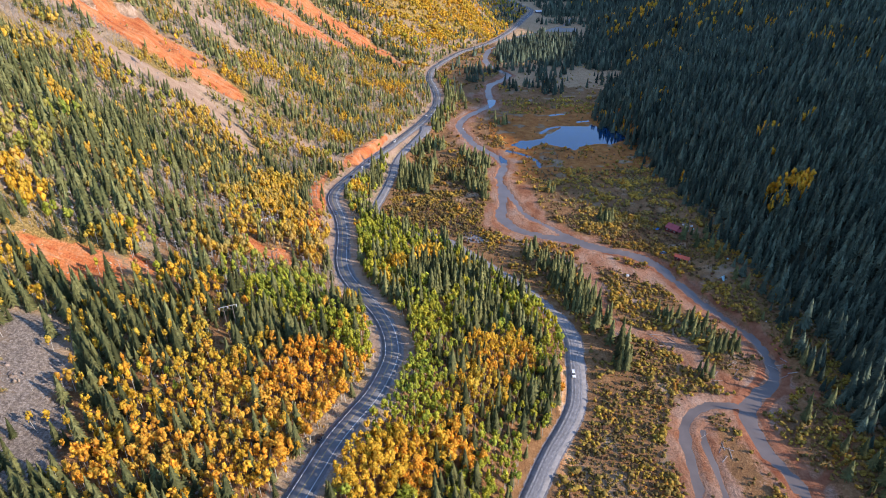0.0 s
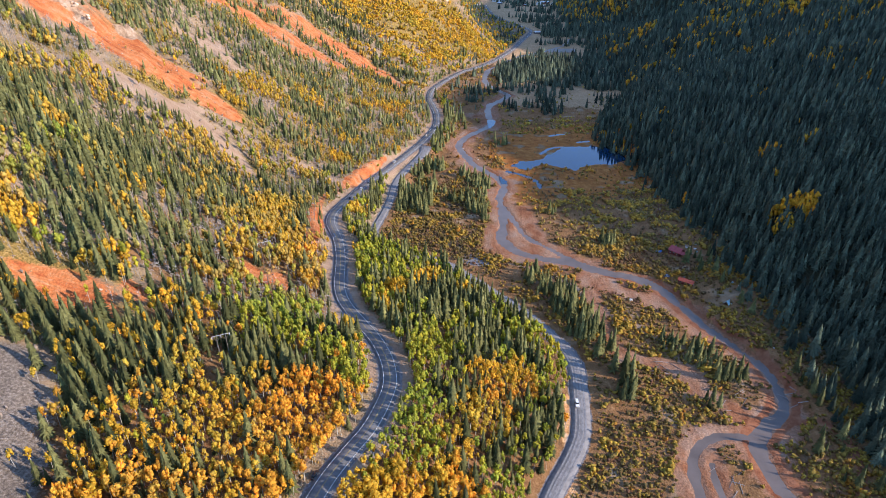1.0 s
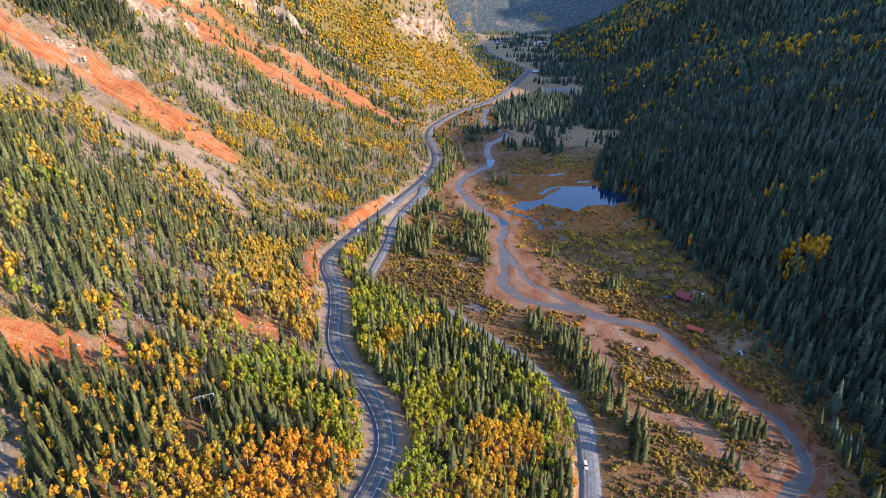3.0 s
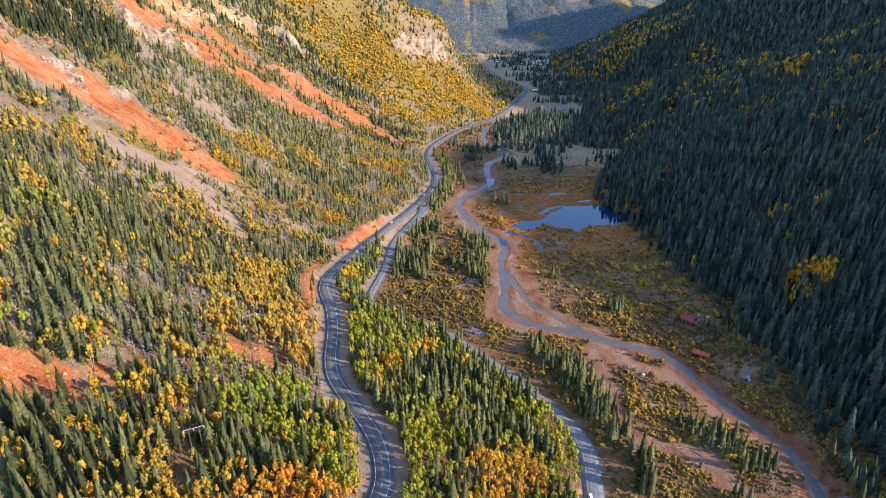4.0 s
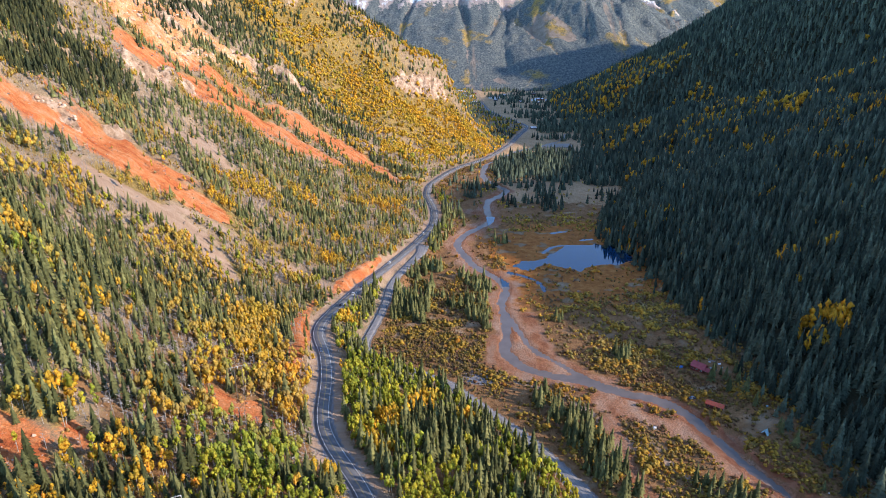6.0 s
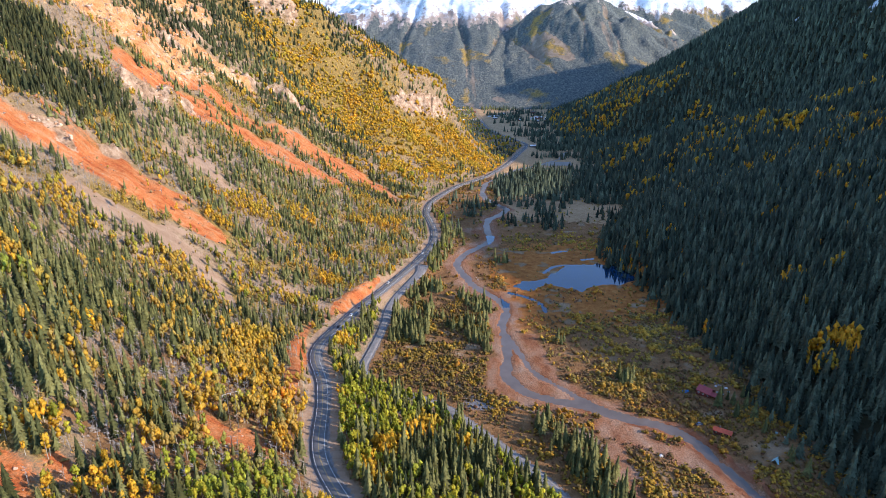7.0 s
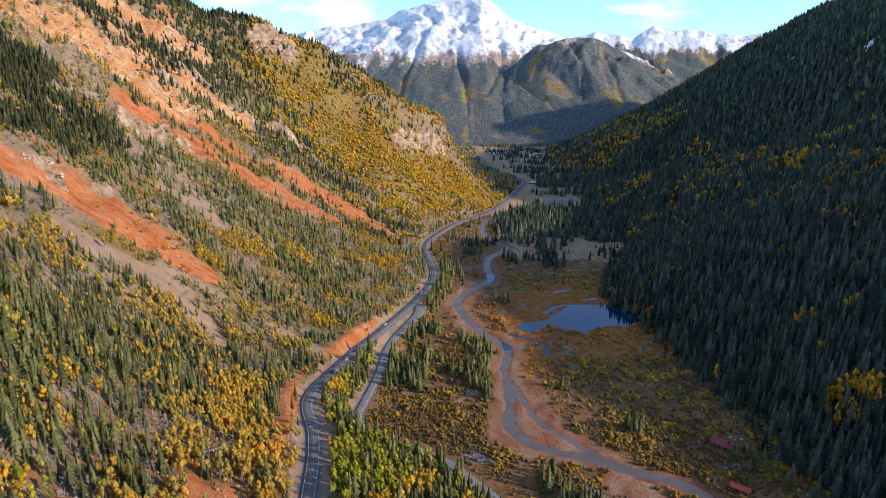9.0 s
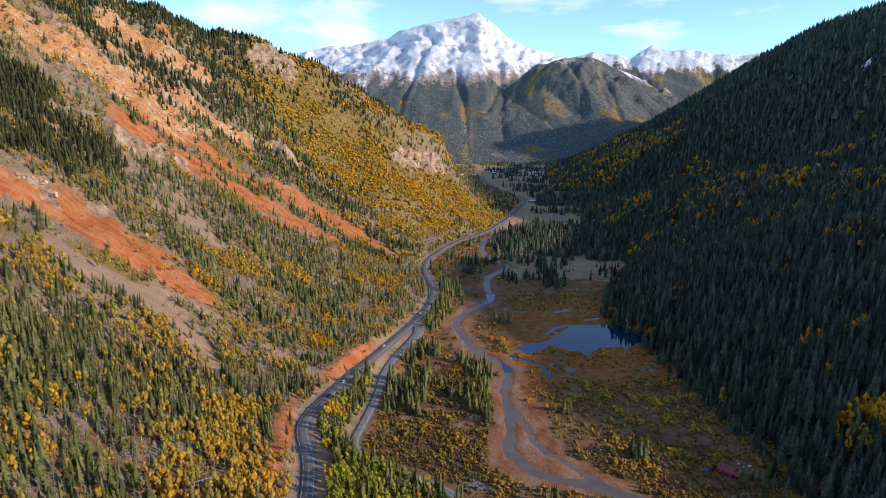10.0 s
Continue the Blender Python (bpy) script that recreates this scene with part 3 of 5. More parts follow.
cover["grass"][(Y > 1050) & (Y < 1450)] = np.maximum(cover["grass"][(Y > 1050) & (Y < 1450)], np.clip(1.6 - spur_d / 50, 0, 1)) * slope[(Y > 1050) & (Y < 1450)]
cover["red"] = cover["red"] * np.where(np.abs(X - high_x) < 26, 0.6 + 0.6 * cut_bank(Y + 0 * X), 1)
snow_a, _ = away(X, Y, curve([(885, 1640), (900, 1636), (925, 1625)]))
snow_b, _ = away(X, Y, curve([(925, 1455), (945, 1444), (975, 1440)]))
cover["snow"] = np.clip(1.1 - (np.minimum(snow_a, snow_b) + 10 * wob) / 13, 0, 1)
cover["brown"] = np.maximum(cover["brown"], 0.75 * (X > high_x - 150) * (X < dirt_x) * (1 - smooth(350, 470, Y + 60 * wob)) * smooth(-150, -100, X - high_x + 30 * wob) * (d_high > 12))
cover["marsh"] = sedge * np.clip(1.5 - np.where(shore > 0, 0, d_pond) / 95, 0, 1) * smooth(0, 0.4, 0.55 + wob)
track, _ = away(X, Y, curve([(24, 420), (29, 438), (55, 420), (87, 399), (109, 358), (139, 319), (149, 275), (158, 235)]))
cover["tan"] = np.maximum(cover["tan"], np.clip(1.15 - (track + 2 * wob) / 4.5, 0, 1))
cover["gravel"] = np.maximum(cover["gravel"], np.clip(1.25 - np.hypot((X - 28) / 17, (Y - 428) / 13) + 0.3 * wob, 0, 1))
drift, _ = away(X, Y, curve([(108, 372), (105, 327), (113, 301), (139, 288), (152, 262), (162, 246)]))
cover["sand"] = np.maximum(cover["sand"], np.clip(1.2 - (drift + 7 * wob) / 9, 0, 1) * (X > dirt_x + 12))
for bar_line, bar_width in (([(107, 394), (128, 379), (148, 361), (162, 341), (170, 321)], 10), ([(79, 538), (80, 489), (86, 455), (98, 437)], 9), ([(5, 917), (26, 889), (55, 875)], 9)):
    cover["sand"] = np.maximum(cover["sand"], np.clip(1.3 - (off(curve(bar_line)) + 5 * wob) / bar_width, 0, 1) * (X > dirt_x + 8))
cover["meadow"] = np.maximum(cover["meadow"], np.clip(1.2 - np.hypot((X - 188) / 22, (Y - 545) / 30) + 0.4 * wob, 0, 1) * (Y < 620))
for name, value in cover.items():
    at = ground_me.attributes.new(name, "FLOAT", "POINT")
    at.data.foreach_set("value", np.clip(value, 0, 1).astype(np.float32).ravel())

# ---------------------------------------------------------------- water and roads
def with_z(line, z):
    return np.column_stack([line, z])


def water_band(name, line, width, label, lift=-0.55):
    v, f = strip(with_z(line, floor_z(line[:, 1]) + lift), (-width, -width / 3, width / 3, width), (0, 0, 0, 0))
    return tagged(new(name, raw_mesh(name, v, f, RIVER_WATER)), label, "river", kind="structure")


water_band("river", RIVER, 11.0, "shallow grey-blue river winding between orange gravel bars")
water_band("river_braid", BRAID, 5.0, "narrow braid of the grey river among orange sand", -0.58)
water_band("river_arm", SIDE, 5.0, "narrow side arm of the grey river", -0.61)
water_band("river_arm", SIDE_LOW, 3.5, "shallow muddy side arm of the river", -0.64)
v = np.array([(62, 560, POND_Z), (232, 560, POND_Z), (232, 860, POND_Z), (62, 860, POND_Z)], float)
tagged(new("pond", raw_mesh("pond", v, [(0, 1, 2, 3)], POND_WATER)), "still sky-mirroring beaver pond, its blue partly painted in, among brown sedge", "pond", kind="structure")
v = np.array([(236, 1405, -7.1), (300, 1405, -7.1), (306, 1455, -7.1), (250, 1455, -7.1)], float)
tagged(new("far_pool", raw_mesh("far_pool", v, [(0, 1, 2, 3)], RIVER_WATER)), "pale blue settling pool beside the river far down the valley", "pond", kind="structure")

HW = curve(HIGHWAY[::3], 3.0)
HW = with_z(HW, highway_z(HW[:, 1]) + 0.5 * smooth(1000, 1250, HW[:, 1]))
v, f = strip(HW, (-5.2, -4.7, 0, 4.7, 5.2), (-1.2, -0.05, 0.05, -0.05, -1.2))
highway = tagged(new("highway", raw_mesh("highway", v, f, ASPHALT)), "two-lane asphalt highway with white edge lines, curving along the slope", "road", kind="structure")
for name, o, w, mat in (("edge_line", -3.3, 0.10, LINE_WHITE), ("edge_line", 3.3, 0.10, LINE_WHITE), ("centre_line", -0.16, 0.07, LINE_YELLOW), ("centre_line", 0.16, 0.07, LINE_YELLOW)):
    v, f = strip(HW, (o - w, o + w), (0.09, 0.09))
    new(name, raw_mesh(name, v, f, mat)).parent = highway
DR = curve(DIRT[::2], 3.0)
DR = with_z(DR, dirt_z(DR[:, 1]))
half = np.interp(DR[:, 1], [177, 240, 300, 330, 560, 640, 715], [4.4, 4.9, 4.9, 3.0, 3.0, 3.8, 7])
v, f = strip(DR, (-half - 0.6, -half, 0 * half, half, half + 0.6), (-0.9, 0, 0.08, 0, -0.9))
gravel_road = tagged(new("gravel_road", raw_mesh("gravel_road", v, f, GRAVEL)), "grey gravel road with pale wheel tracks", "road", kind="structure")
for o in (-2.6, -0.9, 0.9, 2.6):
    sway = o * half / 5.0 + 0.5 * (fbm(DR[:, 1] / 30 + o, DR[:, 0] / 30, 2) - 0.5)
    v, f = strip(DR, (sway - 0.42, sway + 0.42), (0.11, 0.11))
    new("wheel_track", raw_mesh("wheel_track", v, f, TRACK)).parent = gravel_road

# ---------------------------------------------------------------- far mountains
def mountain(name, crest, front, back, label, seed, material, cuts=(360, 170), rugged=1.0, tracks=()):
    ax = np.linspace(crest[0][0] - 500, crest[-1][0] + 500, cuts[0])
    ay = np.linspace(front, back, cuts[1])
    GX, GY = np.meshgrid(ax, ay)
    warp = 260 * (fbm(GX / 500 + seed, GY / 500, 3) - 0.5)
    top = np.interp(GX + 30 * (fbm(GX / 200 + seed, GY / 300, 3) - 0.5), [c[0] for c in crest], [c[1] for c in crest])
    u = np.clip((GY - front) / (back - 120 - front), 0, 1)
    shape = 0.92 * u ** 0.9 + 0.08 * u * u
    fan = (GX + 0.35 * warp - 232) / (0.55 + 0.75 * (1 - u))
    cleft = np.abs(fbm(fan / 330 + seed, u * 0.9 + 3, 2) - 0.5) * 2
    small = np.abs(fbm(fan / 85 + seed, u * 3 + 3, 3) - 0.5) * 2
    chute = np.full(GX.shape, 1.0)
    for tilt in tracks:
        line = np.interp(u, [k[0] for k in tilt], [k[1] for k in tilt]) + 0.004 * (fbm(u * 9 + seed, u * 0, 3) - 0.5)
        chute = np.where((u > tilt[0][0]) & (u < tilt[-1][0]), np.minimum(chute, np.abs(GX / (GY - 88) - line) / 0.007), chute)
    chute = np.clip(1 - chute, 0, 1)
    rib = 1.1 * (cleft - 0.24) + 0.26 * (small - 0.22) - 0.3 * chute
    rock = fbm(GX / 60 + seed, GY / 60, 4) - 0.5
    lean = GX + 0.45 * (GY - front) * np.sign(250 - GX)
    sharp = 0.5 - np.abs(fbm(lean / 210 + seed, GY / 420, 2) - 0.5) * 3 - np.abs(fbm(lean / 70 + seed, GY / 130 + 5, 3) - 0.5) * 1.6
    gz = -14 + (top + 14) * shape + rugged * (smooth(0.03, 0.4, u) * (1 - smooth(0.8, 1, u)) * (95 * rib + 30 * rock) + (62 * sharp + 18 * rock) * smooth(0.45, 0.75, u) * (1 - 0.7 * smooth(0.95, 1, u)))
    gz = np.where(GY > back - 120, gz - (GY - back + 120) * 1.5, gz)
    me = raw_mesh(name, np.stack([GX, GY, gz], -1).reshape(-1, 3), grid_faces(len(ax), len(ay)), material)
    me.polygons.foreach_set("use_smooth", np.ones(len(me.polygons), bool))
    gully = 0.85 * chute + np.clip(1.15 - cleft / 0.075, 0, 1) * smooth(0.02, 0.12, u) + 0.35 * np.clip(1 - small / 0.06, 0, 1) * smooth(0.1, 0.4, u)
    at = me.attributes.new("gully", "FLOAT", "POINT")
    at.data.foreach_set("value", np.clip(gully, 0, 1).astype(np.float32).ravel())
    return tagged(new(name, me), label, "mountain", kind="structure")


mountain("mountain", [(-1700, 520), (-1213, 625), (-924, 637), (-759, 670), (-594, 687), (-388, 736), (-264, 778), (-99, 819), (66, 846), (175, 868), (250, 902), (300, 862), (355, 818),
                      (479, 712), (644, 670), (891, 604), (1304, 500), (1717, 300), (2100, 200)], 2950, 4500,
         "snow-capped mountain with dark forest on its lower flanks", 3, SNOWY,
         tracks=[((0.02, 0.042), (0.3, 0.040), (0.62, 0.022)), ((0.15, -0.085), (0.4, -0.06), (0.7, -0.025)), ((0.25, 0.075), (0.45, 0.095), (0.66, 0.10))])
mountain("mountain_shoulder", [(-150, 60), (150, 170), (400, 380), (559, 500), (760, 540), (929, 515), (1030, 460), (1164, 388), (1333, 311), (1500, 277), (1900, 200)], 2880, 3700,
         "forested shoulder of the mountain with golden aspen slopes", 12, WOODED, (260, 120), 0.75, [((0.4, 0.24), (0.7, 0.225), (0.95, 0.21)), ((0.3, 0.30), (0.6, 0.28), (0.95, 0.255)), ((0.25, 0.195), (0.6, 0.15), (0.9, 0.11))])
# a high ridge, added out of view beyond the shaded hillside to shade the valley's end
side_x, side_y = np.meshgrid(np.linspace(1700, 3300, 50), np.linspace(2050, 3050, 60))
side_top = np.interp(side_y + 60 * (fbm(side_x / 300, side_y / 90, 3) - 0.5), [2050, 2250, 2330, 2430, 2520, 2620, 2720, 2820, 3050], [300, 700, 1080, 1010, 960, 850, 560, 250, 60])
side_z = side_top * np.clip(1.04 - np.abs(side_x - 2300) / 850, 0, 1) - 10
side_me = raw_mesh("mountain_side", np.stack([side_x, side_y, side_z], -1).reshape(-1, 3), grid_faces(50, 60), WOODED)
tagged(new("mountain_side", side_me), "steep wooded ridge added out of view to shade the mountain foot", "mountain", kind="structure")
mountain("mountain_range", [(800, 560), (1000, 640), (1167, 680), (1327, 672), (1464, 640), (1623, 729), (1737, 679), (1920, 702), (2079, 670), (2307, 652), (2490, 679), (2800, 600)], 4350, 4950,
         "distant range under fresh snow", 31, DISTANT, (240, 70), 0.8)

# ---------------------------------------------------------------- trees
def conifer_shape(tiers, points, rng, girth=0.17):
    """A spruce one metre high: skirts of drooping boughs round a stem."""
    V, F = [], []
    for i in range(tiers):
        u = i / tiers
        low, high = 0.06 + 0.86 * u, min(1.0, 0.06 + 0.86 * u + (1.15 if tiers > 6 else 1.5) / tiers + 0.06)
        r = girth * (1 - u) ** 0.85 + 0.012
        n, a0 = len(V), rng.rand() * 6.28
        V.append((0, 0, high))
        k = max(3, int(round(points * (1 - 0.45 * u))))
        for j in range(2 * k):
            q = r * (rng.uniform(0.85, 1.2) if j % 2 == 0 else rng.uniform(0.30, 0.48))
            a = a0 + j * math.pi / k + rng.uniform(-0.12, 0.12)
            V.append((q * math.cos(a), q * math.sin(a), low + (0.0 if j % 2 == 0 else 0.025) + rng.uniform(-0.015, 0.015)))
        F += [(n, n + 1 + j, n + 1 + (j + 1) % (2 * k)) for j in range(2 * k)]
    return np.array(V), np.array(F)


def ball(level):
    bm = bmesh.new()
    bmesh.ops.create_icosphere(bm, subdivisions=level, radius=1.0)
    V, F = np.array([v.co[:] for v in bm.verts]), np.array([[v.index for v in f.verts] for f in bm.faces])
    bm.free()
    return V, F


def crown_shape(lobes, sprays, size, rng, wide=0.17, base=0.30, lump=0.5):
    """An aspen's crown or a bush, one metre high: several uneven tufts, frayed by small sprays of leaves."""
    V, F = [], []
    corners = np.array([(1, 0, 0), (0, 1, 0), (-1, 0, 0), (0, -1, 0), (0, 0, 1), (0, 0, -1)], float)
    sides = [(0, 1, 4), (1, 2, 4), (2, 3, 4), (3, 0, 4), (1, 0, 5), (2, 1, 5), (3, 2, 5), (0, 3, 5)]
    half = (1 - base) / 2
    mid, scale = np.array([0, 0, base + half]), np.array([wide, wide, half])

    def spot(reach):
        d = rng.normal(size=3)
        d *= reach / np.linalg.norm(d)
        d[:2] *= 1 - 0.4 * d[2]
        return d

    centres = [spot(rng.uniform(0.35, 0.68)) for _ in range(lobes)]
    for c in centres:
        n, turn = len(V), rng.rand() * 6.28
        q = corners * (lump * rng.uniform(0.65, 1.3, (6, 1)))
        q = np.stack([q[:, 0] * math.cos(turn) - q[:, 1] * math.sin(turn), q[:, 0] * math.sin(turn) + q[:, 1] * math.cos(turn), q[:, 2] * 0.9], -1) + rng.normal(scale=0.08, size=(6, 3))
        V += [tuple(k) for k in (q + c) * scale + mid]
        F += [(n + i, n + j, n + k) for i, j, k in sides]
    for _ in range(sprays):
        d = rng.normal(size=3)
        d /= np.linalg.norm(d)
        c = (centres[rng.randint(lobes)] + d * lump * rng.uniform(0.75, 1.25)) * scale + mid
        n_ = d + 0.6 * rng.normal(size=3)
        a = np.cross(n_, rng.normal(size=3))
        a /= np.linalg.norm(a)
        b = np.cross(n_, a)
        b /= np.linalg.norm(b)
        s = size * rng.uniform(0.6, 1.4)
        n = len(V)
        V += [tuple(c + a * s), tuple(c + b * s * 0.8), tuple(c - a * s), tuple(c - b * s * 0.8)]
        F += [(n, n + 1, n + 2), (n, n + 2, n + 3)]
    return np.array(V), np.array(F)


def stem_shape(radius, top, sides=4, bend=0.02):
    V, F = [], []
    for k, (z, r) in enumerate(((-0.04, radius), (top * 0.5, radius * 0.7), (top, radius * 0.25))):
        for j in range(sides):
            a = 6.283 * j / sides
            V.append((r * math.cos(a) + bend * k, r * math.sin(a), z))
    for k in range(2):
        for j in range(sides):
            a, b = k * sides + j, k * sides + (j + 1) % sides
            F += [(a, b, b + sides), (a, b + sides, a + sides)]
    return np.array(V), np.array(F)


def bare_shape(rng, twigs=13):
    """A leafless aspen: a stem with upswept twigs."""
    V, F = stem_shape(0.011, 1.0, 3)
    V, F = [tuple(k) for k in V], [tuple(k) for k in F]
    for _ in range(twigs):
        z, a, l = rng.uniform(0.35, 0.9), rng.rand() * 6.28, rng.uniform(0.1, 0.22)
        n = len(V)
        V += [(0, 0, z), (0.012 * math.sin(a), -0.012 * math.cos(a), z + 0.02), (l * math.cos(a) * 0.7, l * math.sin(a) * 0.7, z + l)]
        F.append((n, n + 1, n + 2))
    return np.array(V), np.array(F)


def forest(name, shapes, x, y, height, girth, tint, material, label, category, sink=0.3):
    """Very many plants as one mesh."""
    rng = np.random.RandomState(len(x))
    pick, turn = rng.randint(len(shapes), size=len(x)), rng.rand(len(x)) * 6.283
    lean = rng.normal(scale=0.025, size=(len(x), 2))
    z = ground_z(x, y) - sink
    VV, FF, TT, n = [], [], [], 0
    for k, (V, F) in enumerate(shapes):
        m = np.where(pick == k)[0]
        if not len(m):
            continue
        c, s = np.cos(turn[m])[:, None], np.sin(turn[m])[:, None]
        h, g = height[m][:, None], (height * girth)[m][:, None]
        P = np.stack([(V[:, 0] * c - V[:, 1] * s) * g + x[m][:, None] + V[:, 2] * h * lean[m, :1], (V[:, 0] * s + V[:, 1] * c) * g + y[m][:, None] + V[:, 2] * h * lean[m, 1:], V[:, 2] * h + z[m][:, None]], -1)
        VV.append(P.reshape(-1, 3))
        FF.append((F[None] + (n + np.arange(len(m)) * len(V))[:, None, None]).reshape(-1, 3))
        TT.append(np.repeat(tint[m], len(V), 0))
        n += len(m) * len(V)
    return tagged(new(name, raw_mesh(name, np.vstack(VV), np.vstack(FF), material, np.vstack(TT))), label, category, kind="stuff")


# ---------------------------------------------------------------- where the plants stand
RNG = np.random.RandomState(11)


def scattered(x0, x1, y0, y1, step):
    """Points about a step apart inside the part of the valley that lies open to view."""
    x, y = np.meshgrid(np.arange(x0, x1, step), np.arange(y0, y1, step))
    x = (x + RNG.uniform(-0.5, 0.5, x.shape) * step).ravel()
    y = (y + RNG.uniform(-0.5, 0.5, y.shape) * step).ravel()
    keep = (np.abs(x) < np.maximum(0.79 * y + 45, 0.66 * y + 125)) & (y > 110)
    return x[keep], y[keep]


def clumps(x, y, rows):
    """How far inside any of the round clumps (x, y, radius) points lie: 1 in the middle, 0 outside."""
    best = np.zeros(x.shape)
    ragged = 1 + 0.7 * (fbm(x / 16 + 3, y / 16, 3) - 0.5)
    for cx, cy, r in rows:
        best = np.maximum(best, 1 - np.hypot(x - cx, y - cy) / (r * ragged))
    return np.clip(best, 0, 1)


ORANGE = [(-64, 210, 22), (-51, 221, 12), (-70, 187, 16), (-78, 174, 10), (-49, 193, 10), (-93, 154, 14), (-109, 163, 10), (-113, 148, 14), (-161, 190, 6), (-68, 161, 10), 
          (-143, 146, 10), (-125, 141, 12), (-10, 163, 14), (28, 240, 12), (8, 184, 12), (68, 254, 4), (64, 237, 4), (-65, 822, 24), (-101, 816, 14), (-100, 382, 14), 
          (45, 253, 8), (-91, 193, 8)]
YELLOW = [(-73, 398, 8), (-76, 437, 8), (-80, 498, 8), (-66, 366, 8), (-137, 352, 12), (-44, 330, 11), (-30, 350, 13), (-17, 374, 12), (-8, 388, 9), (14, 366, 7), (-119, 220, 9), (-97, 199, 9), (-110, 175, 9), (-93, 166, 10), (-78, 150, 12), (-126, 177, 7), (-123, 152, 9), (-148, 462, 18), (-126, 413, 20), (-106, 379, 12), 
          (-31, 311, 8), (26, 259, 14), (18, 223, 18), (43, 267, 10), (3, 203, 14), (-20, 169, 18), (-32, 153, 14), (-6, 183, 12), 
          (-233, 296, 14), (-226, 383, 14), (-216, 254, 12), (-266, 401, 14), (-77, 502, 8)]
GOLD = [(-109, 805, 14), (-87, 834, 14), (-68, 859, 14), (-54, 888, 10), (-246, 676, 9), (-227, 685, 12), (-207, 695, 13), (-191, 702, 10), (-113, 680, 16), (-114, 621, 14), (-54, 685, 9), (-418, 761, 12), (-382, 746, 14), (-211, 697, 22), (-169, 742, 20), (-143, 469, 16), (-140, 427, 18), (-116, 407, 14), 
          (-216, 376, 12), (-259, 612, 14), (-278, 633, 12), (-223, 623, 16), (-47, 602, 7), (-135, 559, 12)]
FAR_YELLOW = [(-194, 1225, 45), (-233, 1215, 34), (-255, 1225, 40), (-300, 1190, 30), (-111, 1262, 46), (-24, 1306, 40), (60, 1345, 40), (-131, 1233, 55), (-89, 1248, 50), (-34, 1285, 50), (-22, 1252, 36), (47, 1322, 36), (-96, 1198, 40), (-150, 1201, 44), (24, 1334, 40), 
          (85, 1335, 26), (-154, 1083, 30), (-272, 1207, 22), (277, 436, 13), (263, 424, 8), (305, 538, 7), (335, 533, 7), (404, 748, 7)]
FAR_GOLD = [(509, 2062, 36), (574, 1973, 40), (626, 1921, 36), (679, 1840, 26), (412, 1874, 30), (509, 1855, 26), (434, 1370, 20), (514, 1174, 18), (499, 963, 12), (503, 824, 11), (611, 970, 13), (568, 1037, 13), (595, 2413, 50), (396, 1962, 26), (425, 1666, 26), (421, 1332, 24), (528, 1185, 24), (586, 1075, 26), (745, 1148, 34), (694, 1139, 26), (538, 862, 22), 
          (455, 732, 16), (728, 2021, 40), (404, 2578, 40)]
GREEN = [(-46, 242, 9), (-57, 257, 14), (-90, 271, 18), (-87, 298, 12), (-60, 376, 14), (-51, 332, 12), (-14, 256, 12), (-13, 223, 13), (-12, 202, 13), (-8, 272, 12), 
          (-19, 236, 10), (-77, 430, 10), (-42, 234, 9), (-39, 365, 12), (-28, 382, 10), (-255, 334, 14), (-247, 377, 12)]
DARK_SPRUCE = [(-277, 677, 15), (-255, 660, 16), (-236, 651, 17), (-204, 635, 18), (-177, 623, 18), (-145, 602, 17), (-119, 583, 13), (-170, 714, 20), (-142, 701, 20), (-117, 696, 18),
          (-86, 704, 14), (-115, 772, 22), (-156, 774, 20), (-203, 751, 18), (-66, 772, 14), (-264, 426, 20), (-239, 407, 20), (-219, 390, 18), (-232, 370, 18), (-251, 460, 18), (-417, 708, 34), (-375, 719, 26), (-439, 721, 34), (-376, 671, 20), (-399, 646, 20), (-355, 734, 12), (12, 332, 14), (33, 309, 16), (21, 288, 14), (46, 292, 12), 
          (55, 282, 8), (-156, 198, 14), (-169, 215, 12), (-186, 217, 14), (-2, 325, 8), (-146, 207, 10)]
SPRUCE = [(-5, 584, 7), (11, 556, 7), (29, 526, 7), (213, 412, 5), (74, 750, 8), (200, 420, 6), (140, 455, 8), (103, 524, 6),(95, 330, 14), (88, 352, 14), (80, 372, 13), (100, 308, 10), (72, 395, 10), (108, 285, 7), (104, 268, 7), (152, 258, 6), (145, 310, 10), (158, 296, 10), (168, 280, 9)]


def tinted(n, low, high, rng):
    k = rng.rand(n, 1)
    return (np.array(low) * (1 - k) + np.array(high) * k) * rng.uniform(0.85, 1.15, (n, 1))


def fields(x, y):
    hx, dx = np.interp(y, HIGHWAY[:, 1], HIGHWAY[:, 0]), np.interp(y, DIRT[:, 1], DIRT[:, 0])
    ex = np.interp(y, gy, edge_x[:, 0])
    bare = np.maximum.reduce([ground_at(np.clip(cover[k], 0, 1), x, y) for k in ("red", "ochre", "rock", "tan", "grey")])
    wet = np.maximum(ground_at(bed, x, y), ground_at(np.clip(cover["sand"], 0, 1), x, y))
    clear = (ground_at(d_high, x, y) > 9) & ((ground_at(d_dirt, x, y) > 8) | (y > 720))
    return hx, dx, ex, bare, wet, clear


POLES = [(-117, 345, 30, 23), (-107, 236, 25, 15)]


